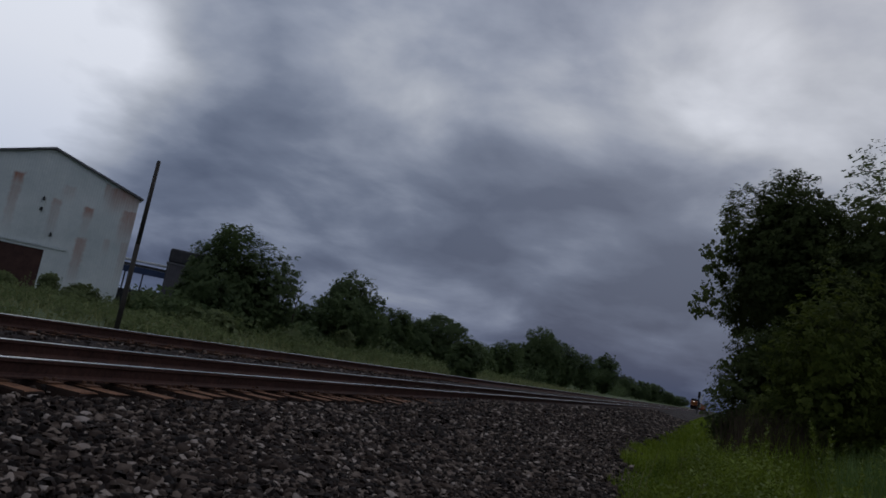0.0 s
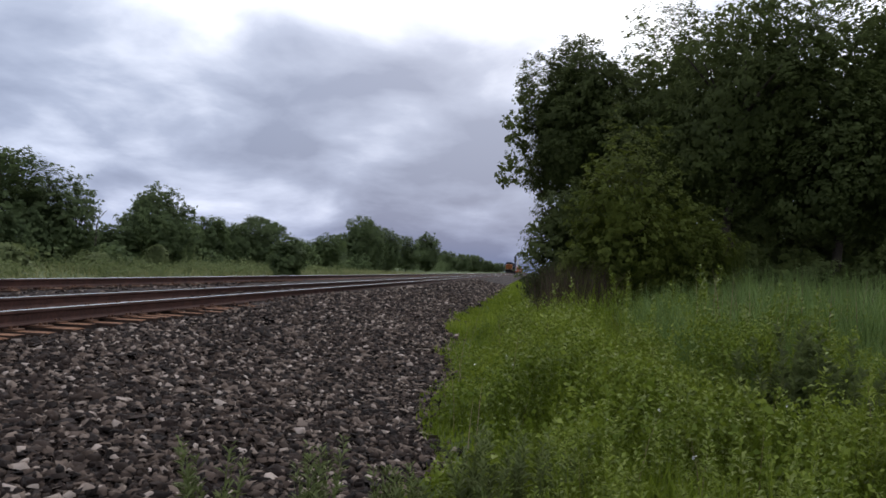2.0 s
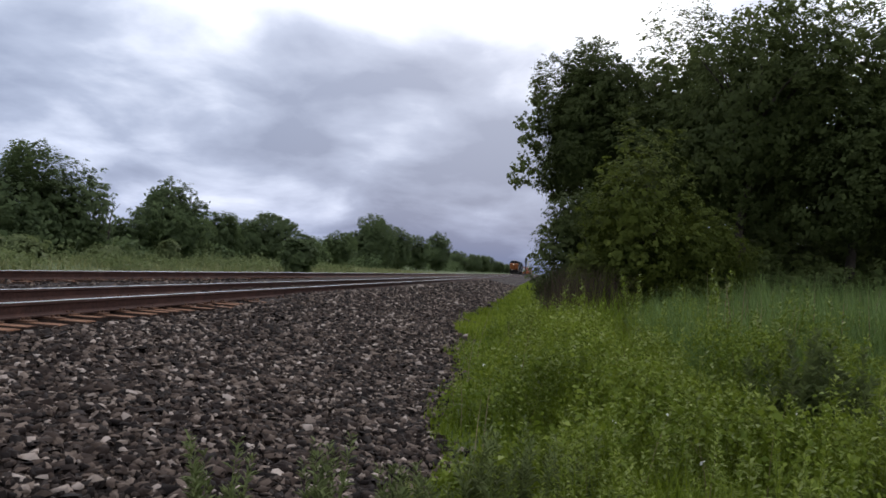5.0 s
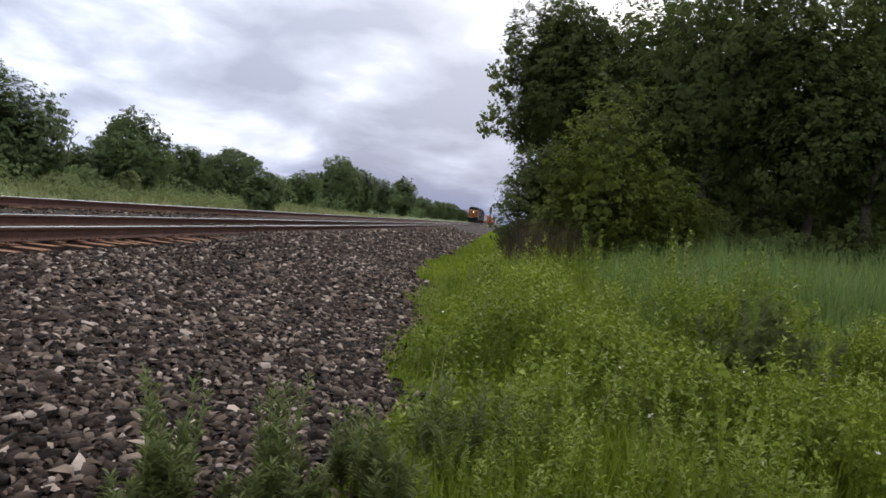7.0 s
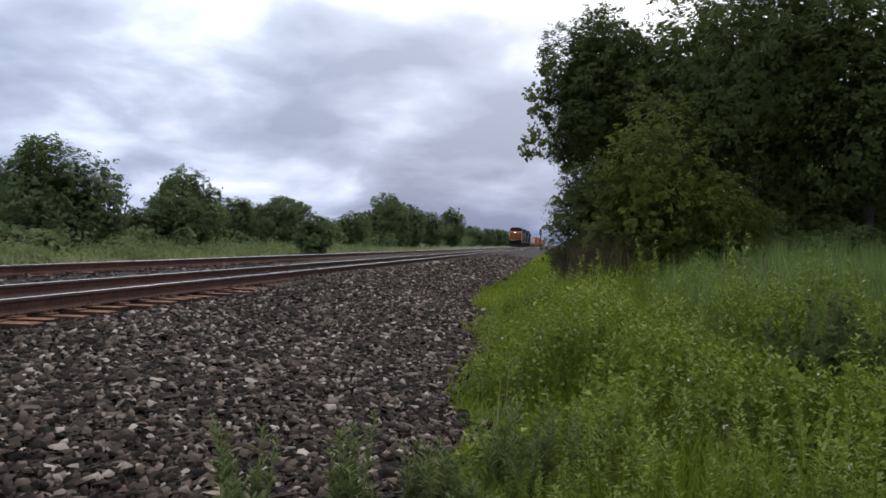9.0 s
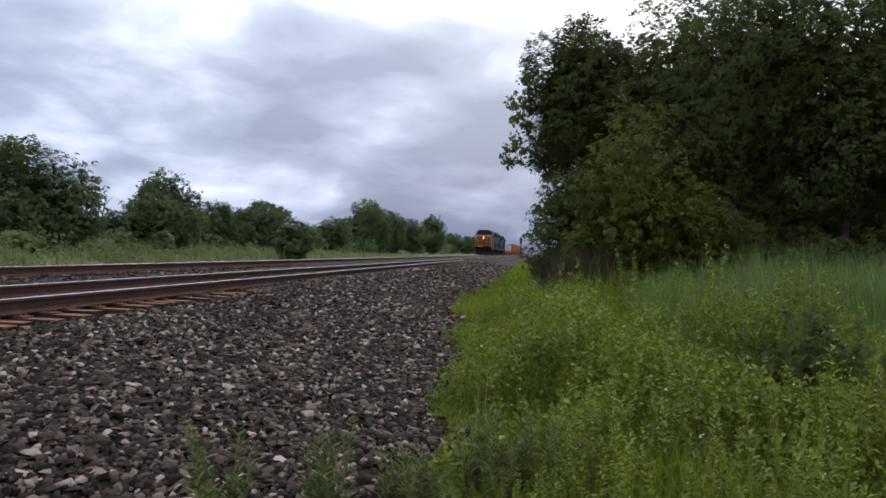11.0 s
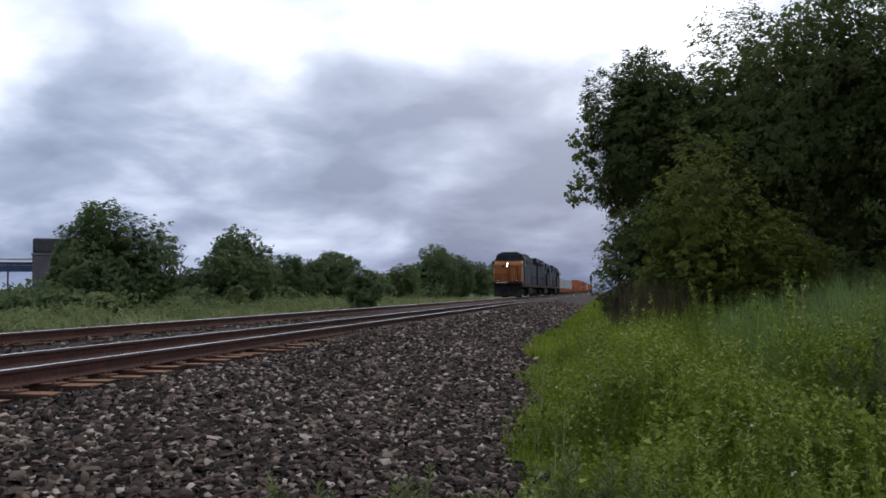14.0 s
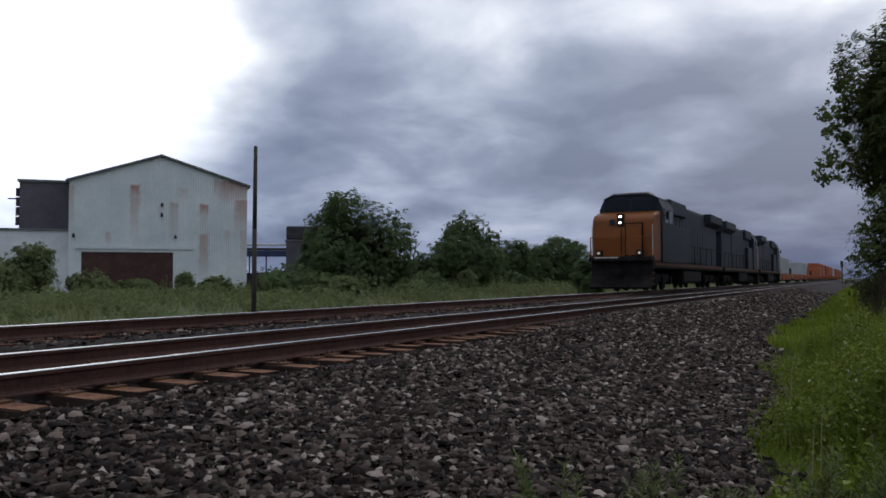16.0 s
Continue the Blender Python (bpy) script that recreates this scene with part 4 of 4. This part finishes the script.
for k, (az, d, h) in enumerate([(21.6, 3.75, 0.66), (22.2, 3.55, 0.44), (20.8, 3.5, 0.32), (14.6, 3.95, 0.68), (14.2, 3.8, 0.46), (15.4, 3.6, 0.30), (9.3, 4.2, 0.50), (7.6, 4.0, 0.50), (11.4, 3.7, 0.30), (24.0, 3.4, 0.24), (18.0, 3.4, 0.2), (6.0, 3.8, 0.5), (1.8, 4.6, 0.62), (-0.8, 4.9, 0.66), (-3.4, 4.7, 0.6), (3.6, 4.9, 0.55)]):
    p = polar(az, d)
    weed_plant(p.x, p.y, h * 1.12, 70, 0.10, M_WEED_GREY, "feathery grey-green weed growing out of the ballast" if k < 11 else "feathery grey-green weed at the edge of the meadow", 300 + k, 7, 0.22, 0.045)
for k, (az, d, h) in enumerate([(-18.0, 8.3, 1.25), (-19.2, 8.2, 1.15), (-17.1, 8.5, 1.1), (-18.6, 8.7, 1.3), (-17.6, 8.0, 1.0), (-19.8, 8.6, 1.2)]):
    p = polar(az, d)
    weed_plant(p.x, p.y, h, 90, 0.16, M_LEAF_DARK, "dark broad-leaved bushy weed in the meadow", 330 + k, 7, 0.5, 0.14)
for k, (az, d, h) in enumerate([(-12.5, 9.5, 0.85), (-15.0, 8.0, 0.8), (-22.0, 8.5, 0.9), (-8.0, 11.0, 0.8), (-14.0, 10.5, 0.95), (-20.5, 7.4, 0.75), (-11.0, 7.0, 0.6), (-17.0, 6.4, 0.7), (-22.5, 6.2, 0.7), (-5.0, 8.0, 0.6), (-9.5, 9.0, 0.75), (-24.0, 10.0, 1.0), (-15.8, 9.0, 0.95), (-2.5, 5.6, 0.5), (-13.0, 5.4, 0.55), (-21.5, 9.6, 1.0)]):
    p = polar(az, d)
    weed_plant(p.x, p.y, h, 90, 0.075, M_WEED, "light green bushy weed standing in the meadow", 350 + k, 8, 0.32, 0.16)
n = 40
x, y = meadow_points(r, n, 4, 15, reach)
stuff("wild_flowers", leaves(r, np.stack([x, y, ground_z(x, y) + r.uniform(0.45, 0.7, n)], 1), np.full(n, 0.010), 3, 0.022), M_FLOWER, "small white wild flower heads in the meadow", "flowers")


# ---- the train ----
def truck(parent, y, axles, mat):
    for sx in (-1, 1):
        b = bmesh.new()
        box(b, sx * 1.06 - 0.09, sx * 1.06 + 0.09, y - 0.95 * axles / 1.55, y + 0.95 * axles / 1.55, 0.45, 0.85, 0.05)
        for i in range(axles):
            yy = y + (i - (axles - 1) / 2) * 1.8
            box(b, sx * 1.1 - 0.14, sx * 1.1 + 0.14, yy - 0.2, yy + 0.2, 0.32, 0.75, 0.04)
        f = part("side_frame", b, mat, parent)
        for i in range(axles):
            yy = y + (i - (axles - 1) / 2) * 1.8
            w = bmesh.new()
            tube(w, (sx * 0.68, yy, 0.52), (sx * 0.82, yy, 0.52), 0.52, 0.5, 20)
            tube(w, (sx * 0.66, yy, 0.52), (sx * 0.69, yy, 0.52), 0.545, 0.545, 20)
            part("wheel", w, M_GRIME, f)


def locomotive(lit):
    """Nose at y = 0 towards -y, rail top at z = 0."""
    t = tagged(empty("diesel_locomotive"), "dark blue freight locomotive with orange nose, headlights lit" if lit else "dark blue freight locomotive coupled nose to the rear", "locomotive", "train")
    part("underframe", boxed(-1.5, 1.5, 0.5, 21.8, 1.12, 1.45, bevel=0.03), M_GRIME, t)
    for sx in (-1, 1):
        part("sill_stripe", boxed(sx * 1.5, sx * 1.515, 0.9, 21.4, 1.25, 1.42), M_STRIPE, t, "dirty yellow sill stripe")
    bm = prism(bmesh.new(), [(0.45, 1.45), (0.45, 0.75), (0.05, 0.22), (0.15, 0.14), (0.9, 0.3), (0.9, 1.45)], -1.45, 1.45, "x")
    part("pilot", bm, M_GRIME, t, "dark snowplough pilot")
    part("anticlimber", boxed(-1.5, 1.5, 0.1, 0.9, 1.45, 1.68, bevel=0.04), M_GRIME, t)
    bm = prism(bmesh.new(), [(0.75, 1.68), (0.68, 2.6), (0.75, 3.5), (1.0, 3.72), (2.3, 3.98), (2.3, 1.45), (0.75, 1.45)], -1.5, 1.5, "x")
    bmesh.ops.bevel(bm, geom=bm.edges[:], offset=0.09, segments=2, affect="EDGES", profile=0.5)
    nose = part("nose", bm, M_YELLOW, t, "yellow-orange nose")
    part("nose_door", boxed(0.2, 0.95, 0.60, 0.70, 1.75, 3.25, bevel=0.02), M_YELLOW, nose)
    part("door_seal", boxed(0.14, 1.01, 0.655, 0.69, 1.70, 3.31, bevel=0.01), M_GRIME, nose, "dark door seal")
    part("nose_step_edge", boxed(-1.2, -0.05, 0.06, 0.1, 1.60, 1.66), M_RAIL_PALE, nose, "worn pale step edge")
    for x in (-0.02, 0.98):
        part("grab_iron", boxed(x - 0.02, x + 0.02, 0.56, 0.60, 1.8, 3.0), M_GRIME, nose)
    part("emblem_panel", boxed(-0.62, -0.36, 0.66, 0.70, 3.22, 3.5, bevel=0.01), M_NAVY, nose, "dark blue emblem panel")
    hl = part("headlight_housing", boxed(-0.24, 0.08, 0.62, 0.9, 3.16, 3.78, bevel=0.03), M_GRIME, nose)
    for z in (3.32, 3.62):
        b = bmesh.new()
        tube(b, (-0.08, 0.66, z), (-0.08, 0.585, z), 0.048, 0.048, 16)
        part("headlight", b, M_LAMP if lit else M_GLASS, hl)
    for x in (-0.98, 0.98):
        h = part("ditch_light_box", boxed(x - 0.15, x + 0.15, 0.02, 0.3, 1.70, 1.98, bevel=0.03), M_GRIME, t)
        b = bmesh.new()
        tube(b, (x, 0.04, 1.84), (x, -0.01, 1.84), 0.06, 0.06, 14)
        part("ditch_light", b, M_DITCH if lit else M_GLASS, h)
    bm = prism(bmesh.new(), [(-1.58, 1.45), (1.58, 1.45), (1.58, 4.1), (1.35, 4.62), (0.8, 4.82), (-0.8, 4.82), (-1.35, 4.62), (-1.58, 4.1)], 2.3, 5.0)
    cab = part("cab", bm, M_NAVY, t, "dark blue cab")
    # the bright highlight along the cab roof is put into this unit's pale colour
    part("air_conditioner", boxed(-0.55, 0.75, 3.0, 4.3, 4.88, 5.03, bevel=0.05), M_RAIL_PALE, cab, "roof-top air conditioner, pale as the highlight on the cab roof")
    part("cab_roof", prism(bmesh.new(), [(-1.38, 4.63), (-0.82, 4.83), (0.82, 4.83), (1.38, 4.63), (0.82, 4.9), (-0.82, 4.9)], 2.2, 5.05), M_GREYROOF, cab)
    for x0, x1 in ((-1.3, -0.1), (0.1, 1.3)):
        part("windscreen", boxed(x0, x1, 2.26, 2.298, 4.08, 4.55), M_GLASS, cab, "dark windscreen")
    for sx in (-1, 1):
        for y0 in (2.75, 3.75):
            part("side_window", boxed(sx * 1.582, sx * 1.60, y0, y0 + 0.8, 3.4, 4.05), M_GLASS, cab)
        m = bmesh.new()
        box(m, sx * 1.58, sx * 1.78, 2.62, 2.66, 3.72, 3.78)
        box(m, sx * 1.68, sx * 1.80, 2.58, 2.64, 3.55, 3.95, 0.01)
        part("mirror", m, M_GRIME, cab)
        b = bmesh.new()
        tube(b, (sx * 1.47, 0.62, 1.75), (sx * 1.47, 0.62, 3.2), 0.022, 0.022, 6)
        part("corner_grab_rail", b, M_RAIL_PALE, nose, "pale corner grab rail")
    hood = part("long_hood", boxed(-1.22, 1.22, 5.0, 16.4, 1.45, 4.76, bevel=0.16), M_NAVY, t, "dark blue engine hood")
    part("walkway_cabinet", boxed(-1.5, -1.23, 5.0, 8.2, 1.45, 3.3, bevel=0.03), M_NAVY, t)
    part("walkway_cabinet", boxed(1.23, 1.5, 5.0, 9.5, 1.45, 3.4, bevel=0.03), M_NAVY, t)
    for i in range(12):
        y = 5.5 + i * 0.9
        for sx in (-1, 1):
            part("hood_door", boxed(sx * 1.22, sx * 1.24, y, y + 0.8, 1.7, 4.1), M_NAVY, hood)
    part("dynamic_brake", boxed(-1.42, 1.42, 5.02, 9.2, 4.0, 4.80, bevel=0.10), M_NAVY, t)
    part("exhaust_stack", boxed(-0.5, 0.5, 11.6, 12.8, 4.6, 4.88, bevel=0.05), M_GRIME, t)
    part("horn", boxed(-0.2, 0.2, 5.1, 5.5, 4.82, 5.0, bevel=0.03), M_GRIME, t)
    part("radiator_hood", boxed(-1.2, 1.2, 16.4, 21.0, 1.45, 4.1, bevel=0.08), M_NAVY, t)
    bm = prism(bmesh.new(), [(-1.22, 4.0), (1.22, 4.0), (1.6, 4.3), (1.6, 4.78), (-1.6, 4.78), (-1.6, 4.3)], 16.3, 21.2)
    part("radiator_wing", bm, M_NAVY, t, "flared radiator housing")
    part("fuel_tank", boxed(-1.45, 1.45, 8.2, 13.6, 0.35, 1.1, bevel=0.15), M_GRIME, t)
    truck(t, 4.0, 3, M_GRIME)
    truck(t, 18.2, 3, M_GRIME)
    for sx in (-1, 1):
        b = bmesh.new()
        tube(b, (sx * 1.46, 5.2, 2.5), (sx * 1.46, 21.5, 2.5), 0.022, 0.022, 6)
        for i in range(9):
            tube(b, (sx * 1.46, 5.3 + 2.0 * i, 1.45), (sx * 1.46, 5.3 + 2.0 * i, 2.5), 0.02, 0.02, 6)
        part("handrail", b, M_GRIME, t)
        b = bmesh.new()
        for x in (0.5, 1.42):
            tube(b, (sx * x, 0.16, 1.6), (sx * x, 0.16, 2.6), 0.025, 0.025, 6)
        tube(b, (sx * 0.5, 0.16, 2.6), (sx * 1.42, 0.16, 2.6), 0.025, 0.025, 6)
        part("front_rail", b, M_YELLOW, t, "yellow handrail")
        for k in range(4):
            part("step", boxed(sx * 1.1, sx * 1.5, 0.55, 0.85, 0.35 + 0.26 * k, 0.39 + 0.26 * k), M_YELLOW, t)
    for y0 in (-0.35, 21.8):
        part("coupler", boxed(-0.16, 0.16, y0, y0 + 0.6, 0.75, 1.05, bevel=0.05), M_GRIME, t)
    return t


def well_car():
    """A container car 19.4 m long from y = 0."""
    t = tagged(empty("well_car"), "rusty orange-brown container well car", "freight car", "train")
    for sx in (-1, 1):
        part("side_sill", boxed(sx * 1.35, sx * 1.5, 2.4, 17.0, 0.45, 1.25, bevel=0.03), M_WELL, t)
        for i in range(10):
            part("rib", boxed(sx * 1.5, sx * 1.55, 2.8 + 1.5 * i, 2.9 + 1.5 * i, 0.45, 1.25), M_WELL, t)
    part("floor", boxed(-1.35, 1.35, 2.4, 17.0, 0.32, 0.45), M_GRIME, t)
    for y0, y1 in ((0.2, 2.4), (17.0, 19.2)):
        part("end_platform", boxed(-1.4, 1.4, y0, y1, 0.95, 1.25, bevel=0.03), M_WELL, t)
        part("hand_brake", boxed(-0.5, -0.3, (y0 + y1) / 2 - 0.1, (y0 + y1) / 2 + 0.1, 1.25, 2.3), M_GRIME, t)
    truck(t, 1.3, 2, M_GRIME)
    truck(t, 18.1, 2, M_GRIME)
    return t


def container(length, mat, label):
    t = tagged(empty("shipping_container"), label, "container", "train")
    part("shell", boxed(-1.22, 1.22, 0, length, 0, 2.85, bevel=0.03), mat, t)
    for sx in (-1, 1):
        b = bmesh.new()
        for i in range(int(length / 0.55)):
            box(b, sx * 1.22, sx * 1.25, 0.2 + 0.55 * i, 0.45 + 0.55 * i, 0.15, 2.7)
        part("corrugation", b, mat, t)
    for x in (-0.62, 0.62):
        part("end_door", boxed(x - 0.57, x + 0.57, -0.03, -0.002, 0.12, 2.72, bevel=0.01), mat, t)
    return t


LEAD_AT_END, SPEED, RAISE = 37.6, 22.9, 0.065
TRAIN = []   # thing, place along the train
for k in range(3):
    TRAIN.append((locomotive(k == 0), 22.3 * k + (22.0 if k else 0), 0.0, 180 if k else 0))
y0 = 22.3 * 3
car = well_car()
grey = container(12.2, M_CONT_GREY, "pale grey corrugated shipping container")
orange = container(12.2, M_CONT_ORANGE, "bright orange corrugated shipping container")
red = container(12.2, M_CONT_RED, "dull red corrugated shipping container")
boxes = [grey, None, grey, None, None, orange, orange, red, orange, orange, grey, red, orange, orange, red, orange]
used = set()
for k, kind in enumerate(boxes):
    c = car if k == 0 else copy_thing(car, Matrix())
    TRAIN.append((c, y0 + 19.6 * k, 0.0, 0))
    if kind is not None:
        b = copy_thing(kind, Matrix()) if kind in used else kind
        used.add(kind)
        TRAIN.append((b, y0 + 19.6 * k + 3.6, 0.46 if k < 5 else 1.3, 0))


def motions():
    """The train comes on at a steady pace."""
    times = [0, 0.1, 0.25, 0.5, *range(1, 16), 15.5, 15.75, 15.9, 16]
    for thing, along, up, turn in TRAIN:
        walk(thing, [(t, pose(FAR_TRACK, LEAD_AT_END + along + SPEED * (16 - t), RAISE + up, 0, 0, turn)) for t in times])


motions()
